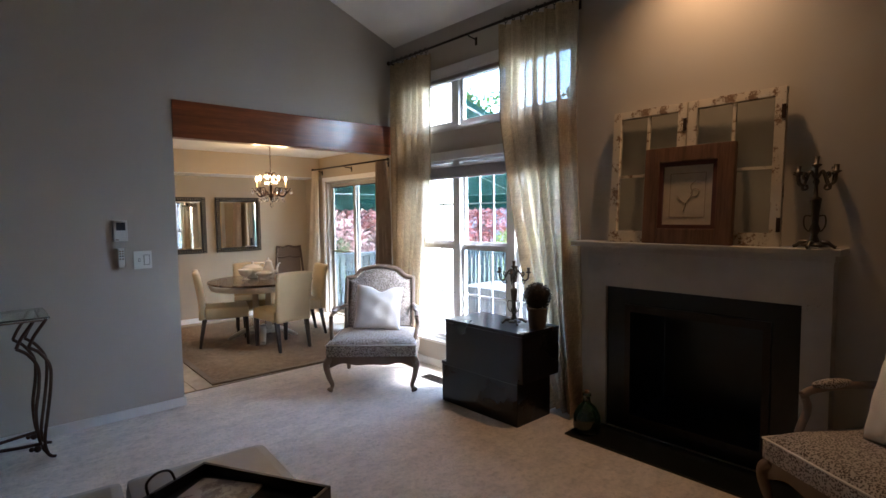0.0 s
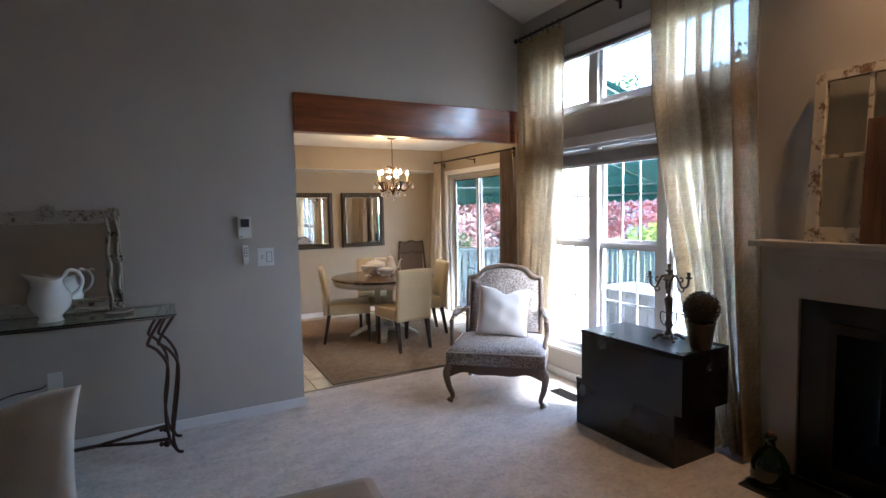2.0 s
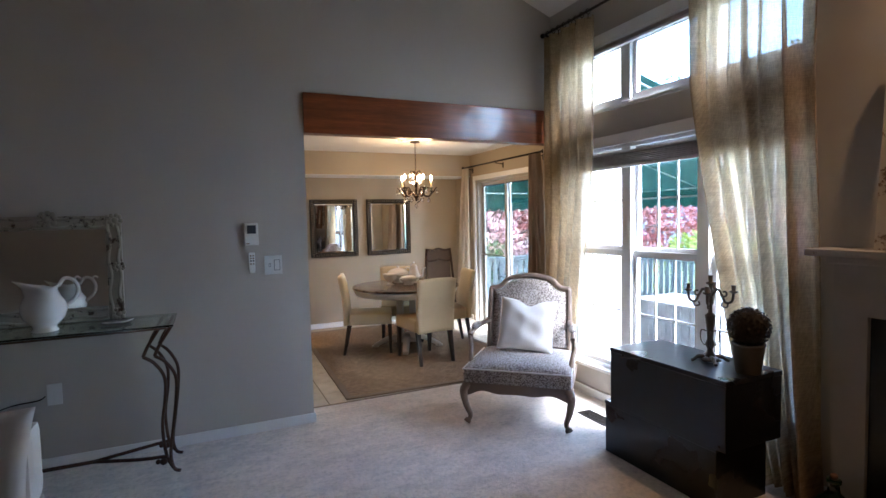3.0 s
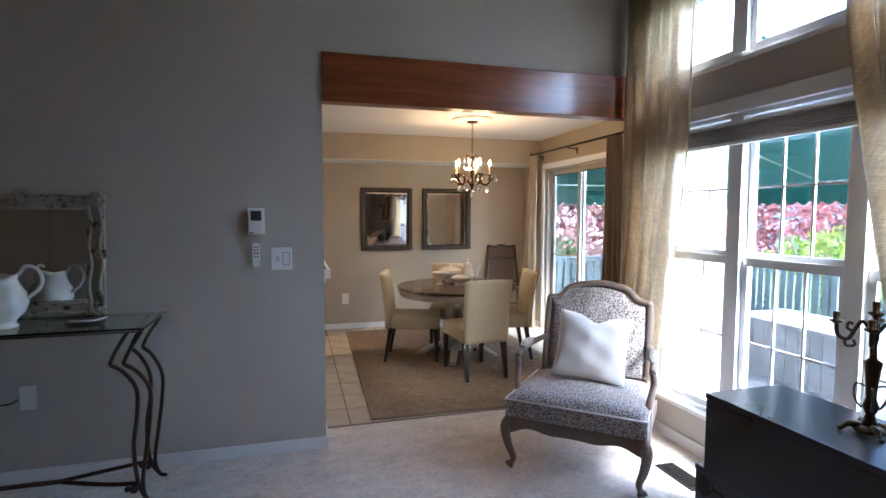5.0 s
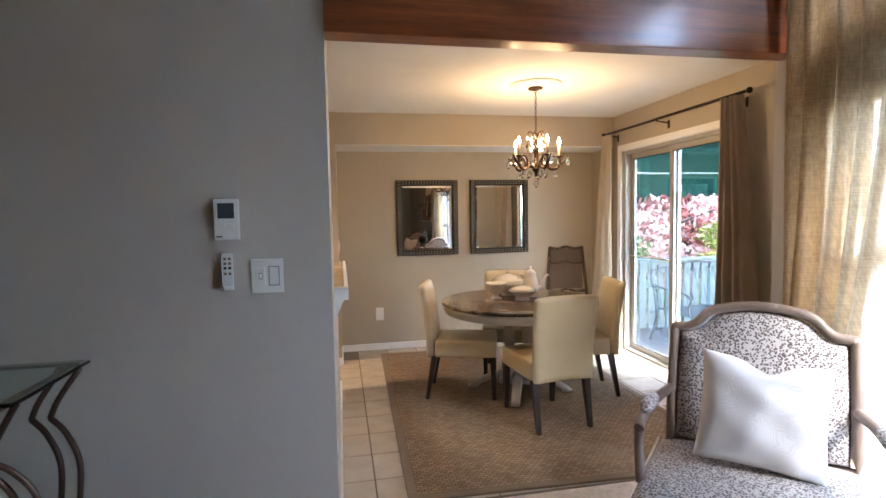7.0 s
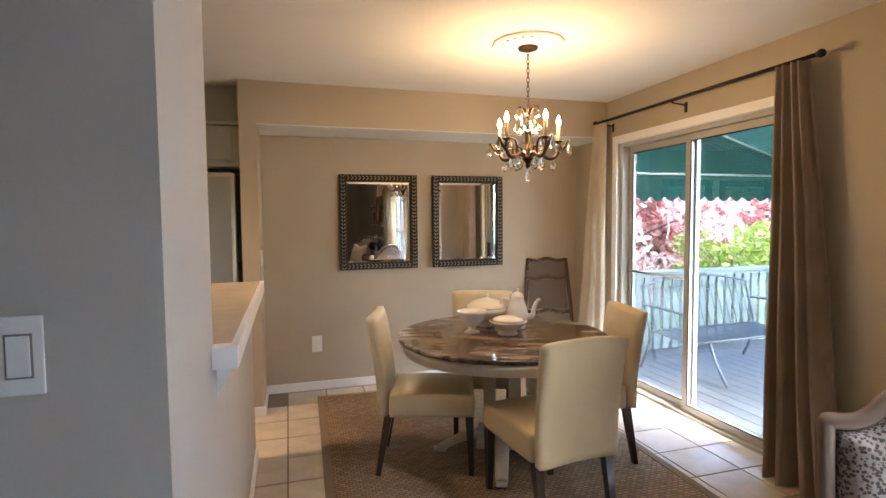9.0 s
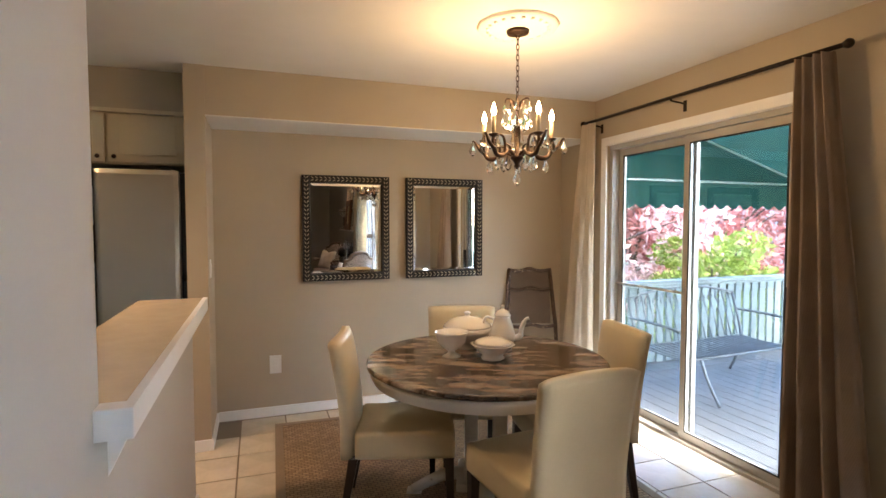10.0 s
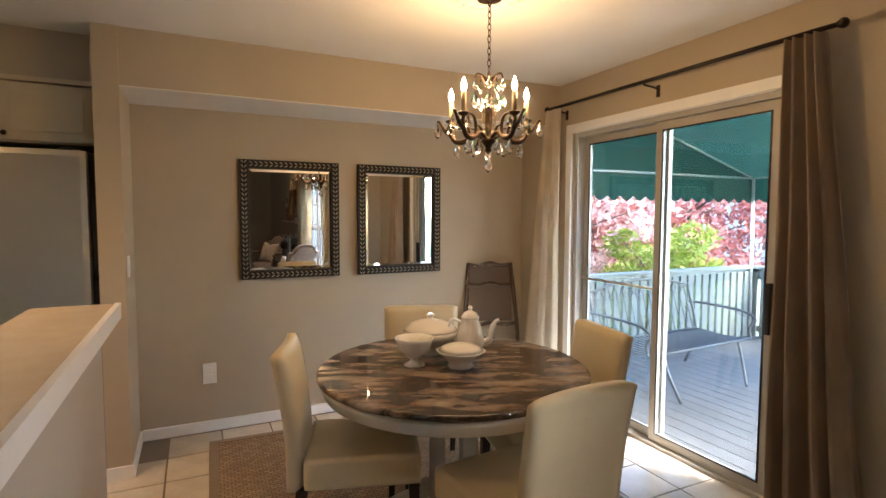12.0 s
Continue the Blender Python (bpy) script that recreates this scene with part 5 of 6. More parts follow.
def wall_mirror(x0, x1, z0, z1, swing=0.0):
    o = thing("wall_mirror", "rectangular mirror in a dark frame with silvered leaf carving", "mirror", group="pair of wall mirrors")
    f = 0.058
    y = BY - 0.001
    DARK = bpy.data.materials.get("mirror_frame") or plain("mirror_frame", (0.010, 0.008, 0.006), 0.78, var=0.3)
    LEAF = bpy.data.materials.get("silver_leaf") or plain("silver_leaf", (0.30, 0.25, 0.17), 0.5, 0.0, var=0.2)
    for nm, b4 in (("frame_side", (x0, z0, x0 + f, z1)), ("frame_side", (x1 - f, z0, x1, z1)), ("frame_top", (x0 + f, z1 - f, x1 - f, z1)), ("frame_bottom", (x0 + f, z0, x1 - f, z0 + f))):
        bm = B(b4[0], y - 0.034, b4[1], b4[2], y, b4[3], 0.005)
        fr = part(nm, bm, DARK, o)
        vert = nm == "frame_side"
        lo, hi = (b4[1], b4[3]) if vert else (b4[0], b4[2])
        n = int((hi - lo) / 0.031)
        for i in range(n):
            a = lo + (hi - lo) * (i + 0.5) / n
            for s in (-1, 1):
                bm = bmesh.new()
                c, t = (b4[0] + f / 2 + s * 0.010, a) if vert else (a, b4[1] + f / 2 + s * 0.010)
                q = Matrix.LocRotScale((c, y - 0.034, t), Euler((0, radians((35 if vert else 55) * s * (1 if vert else -1)), 0)), (0.55, 0.25, 1.7))
                bmesh.ops.create_icosphere(bm, subdivisions=1, radius=0.0078, matrix=q)
                part("leaf", bm, LEAF, fr)
    gl = bmesh.new()
    a, b = [], []
    for (u, v) in ((x0 + f, z0 + f), (x1 - f, z0 + f), (x1 - f, z1 - f), (x0 + f, z1 - f)):
        a.append(gl.verts.new((u, y - 0.012, v)))
        cu, cv = (x0 + x1) / 2, (z0 + z1) / 2
        b.append(gl.verts.new((u + (0.022 if u < cu else -0.022), y - 0.0145, v + (0.022 if v < cv else -0.022))))
    for i in range(4):
        gl.faces.new((a[i], a[(i + 1) % 4], b[(i + 1) % 4], b[i]))
    gl.faces.new(b)
    c = [gl.verts.new((v.co.x, y - 0.006, v.co.z)) for v in a]
    for i in range(4):
        gl.faces.new((c[i], c[(i + 1) % 4], a[(i + 1) % 4], a[i]))
    gl.faces.new(c[::-1])
    bmesh.ops.recalc_face_normals(gl, faces=gl.faces[:])
    part("glass", gl, MIRROR, o, "bevelled mirror glass")
    xm = (x0 + x1) / 2
    o.matrix_basis = Matrix.Translation((xm, BY - (x1 - x0) / 2 * abs(math.sin(radians(swing))), 0)) @ Matrix.Rotation(radians(swing), 4, "Z") @ Matrix.Translation((-xm, -BY, 0))


wall_mirror(1.68, 2.352, 1.012, 1.824)
wall_mirror(2.488, 3.16, 1.012, 1.824, 1.3)

# chandelier
CX, CY = 2.60, 5.88
cd = thing("chandelier", "dark iron chandelier with lit candle bulbs and crystal drops", "chandelier", pose(CX, CY, 0))
BRONZE = plain("chandelier_bronze", (0.045, 0.025, 0.014), 0.4, 0.7, var=0.3, bump=0.3)
part("canopy", lathe([(0.016, 2.3930), (0.03, 2.4030), (0.055, 2.402), (0.058, 2.415)], 20), BRONZE, cd)
for i in range(13):
    z = 2.3880 - 0.026 * i
    ang = radians(90 * (i % 2))
    pts = [(0.0075 * math.cos(t) * math.cos(ang), 0.0075 * math.cos(t) * math.sin(ang), z + 0.0165 * math.sin(t)) for t in [2 * math.pi * k / 12 for k in range(13)]]
    part("chain_link", tube(pts, 0.0022, 5), BRONZE, cd)
bm = lathe([(0.004, 2.0680), (0.014, 2.0630), (0.010, 2.0380), (0.008, 1.9980), (0.022, 1.9830), (0.012, 1.9680), (0.010, 1.8180), (0.03, 1.7930), (0.034, 1.7830), (0.02, 1.7680), (0.012, 1.7530), (0.016, 1.7430), (0.004, 1.7280)], 14)
part("stem", bm, BRONZE, cd)
part("glass_column", lathe([(0.022, 1.8180), (0.034, 1.8300), (0.027, 1.8480), (0.034, 1.8700), (0.028, 1.8950), (0.034, 1.9200), (0.030, 1.9500), (0.013, 1.9660)], 14), CRYSTAL, cd, "cut crystal column")
BULB = glow("lit_bulb", (1.0, 0.68, 0.34), 2.4)
SLEEVE = plain("candle_sleeve", (0.42, 0.34, 0.22), 0.5)


def drop(bm, x, y, z, s=1.0):
    """A pear-shaped faceted crystal hanging from (x, y, z)."""
    s *= 1.4
    rings = []
    for r, h in ((0.001, 0), (0.005, -0.012), (0.012, -0.028), (0.010, -0.038), (0.002, -0.046)):
        rings.append([bm.verts.new((x + s * r * math.cos(k * math.pi / 3), y + s * 0.6 * r * math.sin(k * math.pi / 3), z + s * h)) for k in range(6)])
    for a, b in zip(rings, rings[1:]):
        for k in range(6):
            bm.faces.new((a[k], b[k], b[(k + 1) % 6], a[(k + 1) % 6]))
    bm.faces.new(rings[0][::-1])
    bm.faces.new(rings[-1])


for k in range(5):
    a = radians(60 + 72 * k)
    d = Vector((math.cos(a), math.sin(a), 0))

    def at(out, z):
        return d * out + Vector((0, 0, z))

    pts = curve([at(0.025, 1.800), at(0.07, 1.816), at(0.115, 1.788), at(0.160, 1.792), at(0.184, 1.835), at(0.180, 1.876)])
    n = len(pts)
    bm = tube(pts, [0.013 - 0.005 * abs(2 * i / n - 0.9) for i in range(n)], 8)
    horn = curve([at(0.176, 1.815), at(0.205, 1.838), at(0.226, 1.868), at(0.240, 1.886), at(0.250, 1.884)])
    tube(horn, [0.011 - 0.008 * i / len(horn) for i in range(len(horn))], 7, bm)
    inner = curve([at(0.100, 1.793), at(0.094, 1.838), at(0.108, 1.878), at(0.138, 1.888), at(0.150, 1.874)])
    tube(inner, [0.009 - 0.005 * i / len(inner) for i in range(len(inner))], 7, bm)
    leaf = curve([at(0.05, 1.812), at(0.06, 1.838), at(0.085, 1.846)])
    tube(leaf, [0.008 - 0.005 * i / len(leaf) for i in range(len(leaf))], 6, bm)
    arm = part("arm", bm, BRONZE, cd)
    tip = d * 0.180
    part("bobeche", lathe([(0.006, 1.868), (0.022, 1.878), (0.027, 1.884), (0.024, 1.887), (0.011, 1.886)], 14, None, tip), BRONZE, arm)
    part("candle_sleeve", lathe([(0.0105, 1.8865), (0.0108, 1.970), (0.006, 1.973)], 10, None, tip), SLEEVE, arm, "cream candle sleeve")
    part("bulb", lathe([(0.005, 1.9735), (0.0105, 1.984), (0.0125, 1.994), (0.0095, 2.008), (0.0045, 2.022), (0.001, 2.032)], 12, None, tip), BULB, arm, "glowing flame-shaped bulb")
    side = Vector((-d.y, d.x, 0)) * 0.024
    for q, h, s in ((d * 0.248, 1.882, 1.15), (tip + side, 1.878, 1.0), (tip - side, 1.878, 1.0), (d * 0.150, 1.786, 1.15), (d * 0.072, 1.796, 1.25)):
        bm = bmesh.new()
        drop(bm, q.x, q.y, h, s)
        part("crystal_drop", bm, CRYSTAL, cd, "clear crystal drop")
    e = Vector((math.cos(a + 0.63), math.sin(a + 0.63), 0))
    bm = tube(curve([e * 0.012 + Vector((0, 0, 2.03)), e * 0.03 + Vector((0, 0, 2.07)), e * 0.055 + Vector((0, 0, 2.078)), e * 0.064 + Vector((0, 0, 2.058))]), [0.007] * 7 + [0.005] * 6 + [0.004] * 6, 6)
    part("upper_scroll", bm, BRONZE, cd)
    for h, s in ((2.056, 0.8), (2.006, 1.25)):
        bm = bmesh.new()
        drop(bm, e.x * 0.064, e.y * 0.064, h, s)
        part("crystal_drop", bm, CRYSTAL, cd, "clear crystal drop")
bm = bmesh.new()
drop(bm, 0, 0, 1.7280, 1.3)
part("crystal_drop", bm, CRYSTAL, cd, "clear crystal drop")
for k in range(3):
    a = radians(60 + 120 * k)
    lamp("chandelier_bulb_light", (CX + 0.165 * math.cos(a), CY + 0.165 * math.sin(a), 2.000), 0.115, WARM, 0.03)

md = thing("ceiling_medallion", "white plaster ceiling medallion round the chandelier canopy", "ceiling medallion", pose(CX, CY, 0))
part("disc", lathe([(0.06, 2.416), (0.10, 2.424), (0.14, 2.420), (0.165, 2.428), (0.195, 2.424), (0.205, 2.4395)], 48, None, (0, 0, 0), None, 0.012, 12), CEIL, md)
for k in range(20):
    a = 2 * math.pi * k / 20
    bm = ball(bmesh.new(), (0.152 * math.cos(a), 0.152 * math.sin(a), 2.422), 0.011, (1, 1, 0.6), 8, 5)
    part("bead", bm, CEIL, md)

# old wooden ladder-backed frame leaning in the corner
ld = thing("wooden_stand", "old distressed wooden stand with carved rails in the corner", "stand", Matrix.Translation((3.55, 7.385, 0)) @ Matrix.Rotation(radians(-18), 4, "Z") @ Matrix.Rotation(radians(-9), 4, "X"))
DIST = worn_paint("distressed_wood", (0.075, 0.045, 0.028), (0.34, 0.27, 0.18), 0.40, 0.55, scale=22)
for s in (-1, 1):
    part("upright", tube([(s * 0.235, 0, 0.0), (s * 0.215, 0, 0.60), (s * 0.178, 0, 1.07)], 0.017, 8), DIST, ld)
for z, w in ((1.065, 0.19), (0.90, 0.195), (0.58, 0.22), (0.28, 0.23)):
    pts = curve([(-w, 0, z), (-w * 0.5, 0, z - 0.012), (0, 0, z + 0.008), (w * 0.5, 0, z - 0.012), (w, 0, z)])
    part("rail", tube(pts, 0.015, 8), DIST, ld)
part("panel", B(-0.175, 0.004, 0.60, 0.175, 0.012, 1.055), plain("dark_canvas", (0.13, 0.095, 0.07), 0.85, var=0.2), ld, "dull brown panel")

# ---- kitchen ----
fr = thing("refrigerator", "stainless steel side-by-side refrigerator with black handles and sides", "refrigerator")
part("cabinet", B(-0.005, 7.19, 0.02, 0.93, 7.88, 1.775, 0.006), BLACK, fr)
for x0, x1, hx in ((0.445, 0.905, 0.425), (0.0, 0.345, 0.365)):
    d = part("door", B(x0, 7.105, 0.07, x1, 7.185, 1.785, 0.032), STEEL, fr, "brushed steel door")
    part("handle", B(min(hx - 0.018, hx + 0.018), 7.075, 0.45, max(hx - 0.018, hx + 0.018), 7.184, 1.784, 0.010), BLACK, d, "long black handle")
part("divider", B(0.386, 7.12, 0.07, 0.404, 7.184, 1.784), BLACK, fr)
bm = bmesh.new()
ball(bm, (0.80, 7.25, 1.79), 0.04, (1.3, 1, 0.55))
part("hinge_cover", bm, BLACK, fr)
kc = thing("wall_cabinet", "cream painted kitchen cabinet over the refrigerator", "cabinet")
part("body", B(-0.02, 7.32, 1.83, 0.937, 7.895, 2.15), CABINET, kc)
for x0, x1, kx in ((0.0, 0.465, 0.43), (0.485, 0.93, 0.52)):
    d = part("door", B(x0, 7.30, 1.84, x1, 7.319, 2.14, 0.003), CABINET, kc)
    part("raised_panel", B(x0 + 0.06, 7.294, 1.89, x1 - 0.06, 7.2995, 2.09, 0.002), CABINET, d)
    bm = bmesh.new()
    ball(bm, (kx, 7.285, 1.875), 0.014)
    part("knob", bm, RUST, d, "dark bronze knob")
part("crown", B(-0.03, 7.285, 2.15, 0.938, 7.895, 2.175, 0.004), CABINET, kc)
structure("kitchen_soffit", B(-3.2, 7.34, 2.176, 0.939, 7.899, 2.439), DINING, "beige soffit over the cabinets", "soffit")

kl = thing("downlight", "lit white ringed downlight in the kitchen ceiling", "downlight", pose(-0.10, 6.35, 0))
part("ring", lathe([(0.065, 2.4385), (0.067, 2.430), (0.09, 2.432), (0.092, 2.4385)], 28), TRIM, kl)
part("lens", lathe([(0.064, 2.4380), (0.03, 2.4365), (0.004, 2.436)], 24), glow("lit_lens", (1.0, 0.72, 0.42), 0.6), kl, "glowing lens")

# ---- outside ----
DECKZ = -0.10
LAWN = plain("lawn", (0.09, 0.13, 0.035), 0.9, var=0.3, scale=1.2, fine=40, bump=0.6, dist=0.02)
bm = bmesh.new()
bmesh.ops.create_grid(bm, x_segments=2, y_segments=2, size=900)
structure("ground", turned(bm, Matrix.Translation((0, 0, -0.9))), LAWN, "green lawn reaching far off", "lawn")
DECKWOOD = wood("weathered_deck", (0.085, 0.085, 0.084), (0.18, 0.179, 0.178), 0.7, 1, 5, bump=0.5, per_object=0.2)
RAILWOOD = wood("grey_green_railing", (0.17, 0.195, 0.18), (0.28, 0.315, 0.29), 0.7, 2, 5, bump=0.4, per_object=0.15)
deck = thing("deck", "weathered pale grey wooden deck outside the house", "deck", kind="structure")
part("joists", B(4.13, -1.6, -0.9, 8.1, 8.35, DECKZ - 0.035), GROUT, deck)
structure("deck_wing", B(3.42, -1.6, -0.9, 4.129, 4.14, DECKZ - 0.005), DECKWOOD, "weathered deck by the windows", "deck")


def railing(name, a, b, label):
    r = thing(name, label, "railing")
    a, b = Vector(a), Vector(b)
    d = (b - a).normalized()
    L = (b - a).length
    ang = math.atan2(d.y, d.x)
    m = Matrix.Translation(a) @ Matrix.Rotation(ang, 4, "Z")
    part("top_rail", turned(B(0, -0.07, 0.88, L, 0.07, 0.915, 0.004), m), RAILWOOD, r)
    part("upper_rail", turned(B(0, -0.02, 0.75, L, 0.02, 0.87, 0.003), m), RAILWOOD, r)
    part("lower_rail", turned(B(0, -0.02, 0.06, L, 0.02, 0.15, 0.003), m), RAILWOOD, r)
    me = None
    k = int(L / 0.13)
    for i in range(k):
        if me is None:
            o = part("baluster", B(-0.043, -0.045, 0.0, 0.043, -0.021, 0.84, 0.002), RAILWOOD, r)
            me = o.data
        else:
            o = new("baluster", me)
            o.parent = r
        o.matrix_basis = m @ Matrix.Translation((0.06 + i * 0.13, 0, 0))
    for x in [0.05 + (L - 0.1) * i / max(1, round(L / 1.9)) for i in range(max(1, round(L / 1.9)) + 1)]:
        part("post", turned(B(x - 0.045, -0.02, 0.0, x + 0.045, 0.07, 0.879, 0.004), m), RAILWOOD, r)
    return r


railing("deck_railing", (4.14, 8.22, DECKZ), (7.95, 8.22, DECKZ), "grey-green wooden deck railing with square balusters")
railing("deck_railing", (7.98, 8.2, DECKZ), (7.98, -1.5, DECKZ), "grey-green wooden deck railing facing the lawn")

AWN = cloth("awning_canvas", (0.005, 0.06, 0.047), 400, 0.1, 0.14, 0.1)
aw = thing("awning", "dark green canvas awning with a scalloped valance over the deck", "awning")
AY0, AYM, AY1, AX0, AX1, AZ0, AZ1 = 4.3, 4.3, 8.2, 4.14, 7.9, 3.05, 1.94


def sheet(corners, nu, nv, thick):
    bm = bmesh.new()
    c = [Vector(q) for q in corners]
    g = [[bm.verts.new((c[0] * (1 - u) + c[1] * u) * (1 - v) + (c[3] * (1 - u) + c[2] * u) * v) for u in [i / nu for i in range(nu + 1)]] for v in [j / nv for j in range(nv + 1)]]
    for j in range(nv):
        for i in range(nu):
            bm.faces.new((g[j][i], g[j][i + 1], g[j + 1][i + 1], g[j + 1][i]))
    return bm


part("canvas", sheet([(AX0, AYM, AZ0), (AX1, AYM, AZ1), (AX1, AY1, AZ1), (AX0, AY1, AZ0)], 8, 8, 0), AWN, aw)
bm = bmesh.new()
bm.faces.new([bm.verts.new(q) for q in ((AX0, AY1, AZ0), (AX1, AY1, AZ1), (AX0, AY1, AZ1))])
part("side_wing", bm, AWN, aw)


def valance(a, b, z, h):
    bm = bmesh.new()
    a, b = Vector(a), Vector(b)
    L = (b - a).length
    n = int(L / 0.02)
    prev = None
    for i in range(n + 1):
        p = a.lerp(b, i / n)
        s = abs(math.sin(math.pi * (i * L / n) / 0.19))
        cur = [bm.verts.new((p.x, p.y, z)), bm.verts.new((p.x, p.y, z - h - 0.055 * s))]
        if prev:
            bm.faces.new((prev[0], cur[0], cur[1], prev[1]))
        prev = cur
    return bm


part("valance", valance((AX1, AY0, 0), (AX1, AY1, 0), AZ1, 0.26), AWN, aw)
part("valance", valance((AX0, AY1, 0), (AX1, AY1, 0), AZ1 + 0.02, 0.28), AWN, aw)
BAR = plain("awning_tube", (0.62, 0.62, 0.60), 0.4, 0.3)
part("side_bar", tube([(AX0, AY1 - 0.03, AZ1), (AX1, AY1 - 0.03, AZ1)], 0.014, 8), BAR, aw, "pale metal tube")
part("front_bar", tube([(AX1 - 0.03, AY0, AZ1), (AX1 - 0.03, AY1, AZ1)], 0.014, 8), BAR, aw, "pale metal tube")
for y, xa, za in ((AY1 - 0.03, AX0, AZ0), (6.4, AX0, AZ0), (4.4, AX0, AZ0)):
    part("rafter", tube([(xa, y, za - 0.03), (AX1 - 0.02, y, AZ1)], 0.014, 8), BAR, aw, "pale metal tube")
for y in (AY1 - 0.04, AY0 + 0.1):
    part("post", tube([(AX1 + 0.01, y, DECKZ + 0.0), (AX1 - 0.03, y, AZ1)], 0.02, 8), BAR, aw, "pale metal post")

# iron garden seat on the deck
gs = thing("garden_settee", "wrought iron garden settee with scrolled arms on the deck", "bench", pose(5.42, 7.24, DECKZ, 0, 0, 3))
GREYIRON = plain("painted_iron", (0.09, 0.095, 0.10), 0.45, 0.4, var=0.2, bump=0.2)
for i in range(22):
    x = -0.66 + 1.32 * i / 21
    part("seat_strap", tube(curve([(x, -0.30, 0.40), (x, -0.05, 0.385), (x, 0.24, 0.40)], 4), 0.008, 5), GREYIRON, gs)
part("front_rail", tube([(-0.70, -0.31, 0.40), (0.70, -0.31, 0.40)], 0.012, 8), GREYIRON, gs)
part("rear_rail", tube([(-0.70, 0.25, 0.40), (0.70, 0.25, 0.40)], 0.012, 8), GREYIRON, gs)
part("back_top_rail", tube(curve([(-0.70, 0.38, 0.84), (-0.35, 0.39, 0.90), (0, 0.39, 0.92), (0.35, 0.39, 0.90), (0.70, 0.38, 0.84)]), 0.012, 8), GREYIRON, gs)
for i in range(15):
    x = -0.63 + 1.26 * i / 14
    part("back_bar", tube([(x, 0.25, 0.41), (x, 0.385, 0.86)], 0.006, 5), GREYIRON, gs)
for i in range(12):
    x = -0.58 + 1.16 * i / 11
    pts = [(x + 0.035 * math.cos(t), 0.375, 0.80 + 0.035 * math.sin(t)) for t in [2 * math.pi * k / 10 for k in range(11)]]
    part("back_scroll", tube(pts, 0.005, 5), GREYIRON, gs)
for s in (-1, 1):
    part("arm", tube(curve([(s * 0.71, 0.36, 0.66), (s * 0.72, 0.10, 0.66), (s * 0.72, -0.22, 0.64), (s * 0.72, -0.34, 0.58), (s * 0.71, -0.29, 0.50), (s * 0.71, -0.31, 0.40)]), 0.012, 8), GREYIRON, gs)
    part("leg", tube(curve([(s * 0.52, -0.30, 0.40), (s * 0.50, -0.36, 0.22), (s * 0.45, -0.44, 0.012)]), 0.014, 8), GREYIRON, gs)
    part("leg", tube(curve([(s * 0.70, 0.38, 0.84), (s * 0.70, 0.26, 0.40), (s * 0.70, 0.30, 0.20), (s * 0.70, 0.38, 0.012)]), 0.014, 8), GREYIRON, gs)

db = thing("deck_box", "pale grey slatted wooden storage box on the deck", "deck box", pose(5.65, 4.62, DECKZ, 0, 0, 0))
PALE = wood("pale_box_wood", (0.22, 0.215, 0.205), (0.33, 0.32, 0.31), 0.7, 2, 5)
part("core", B(-0.34, -0.60, 0.02, 0.34, 0.60, 0.52), PALE, db)
for i in range(10):
    y = -0.60 + 0.12 * i
    part("slat", B(-0.362, y + 0.003, 0.0, -0.341, y + 0.117, 0.52, 0.002), PALE, db)
for i in range(6):
    x = -0.34 + 0.68 * i / 6
    part("slat", B(x + 0.003, -0.622, 0.0, x + 0.11, -0.601, 0.52, 0.002), PALE, db)
part("lid", B(-0.38, -0.64, 0.522, 0.38, 0.64, 0.56, 0.006), PALE, db)


def foliage(bm, centre, radii, count, size, rnd):
    for i in range(count):
        d = Vector((rnd.gauss(0, 1), rnd.gauss(0, 1), rnd.gauss(0, 1))).normalized() * rnd.uniform(0.35, 1.0) ** 0.6
        p = Vector(centre) + Vector((d.x * radii[0], d.y * radii[1], d.z * radii[2]))
        n = Vector((rnd.gauss(0, 1), rnd.gauss(0, 1), rnd.gauss(0.4, 1))).normalized()
        s = n.orthogonal().normalized()
        s.rotate(Matrix.Rotation(rnd.uniform(0, 6.28), 3, n))
        t = n.cross(s)
        w = size * rnd.uniform(0.6, 1.4)
        bm.faces.new([bm.verts.new(q) for q in (p - s * w, p - t * w * 0.45, p + s * w, p + t * w * 0.45)])


BARK = plain("bark", (0.09, 0.065, 0.05), 0.9, var=0.3, fine=30, bump=0.8, dist=0.01)


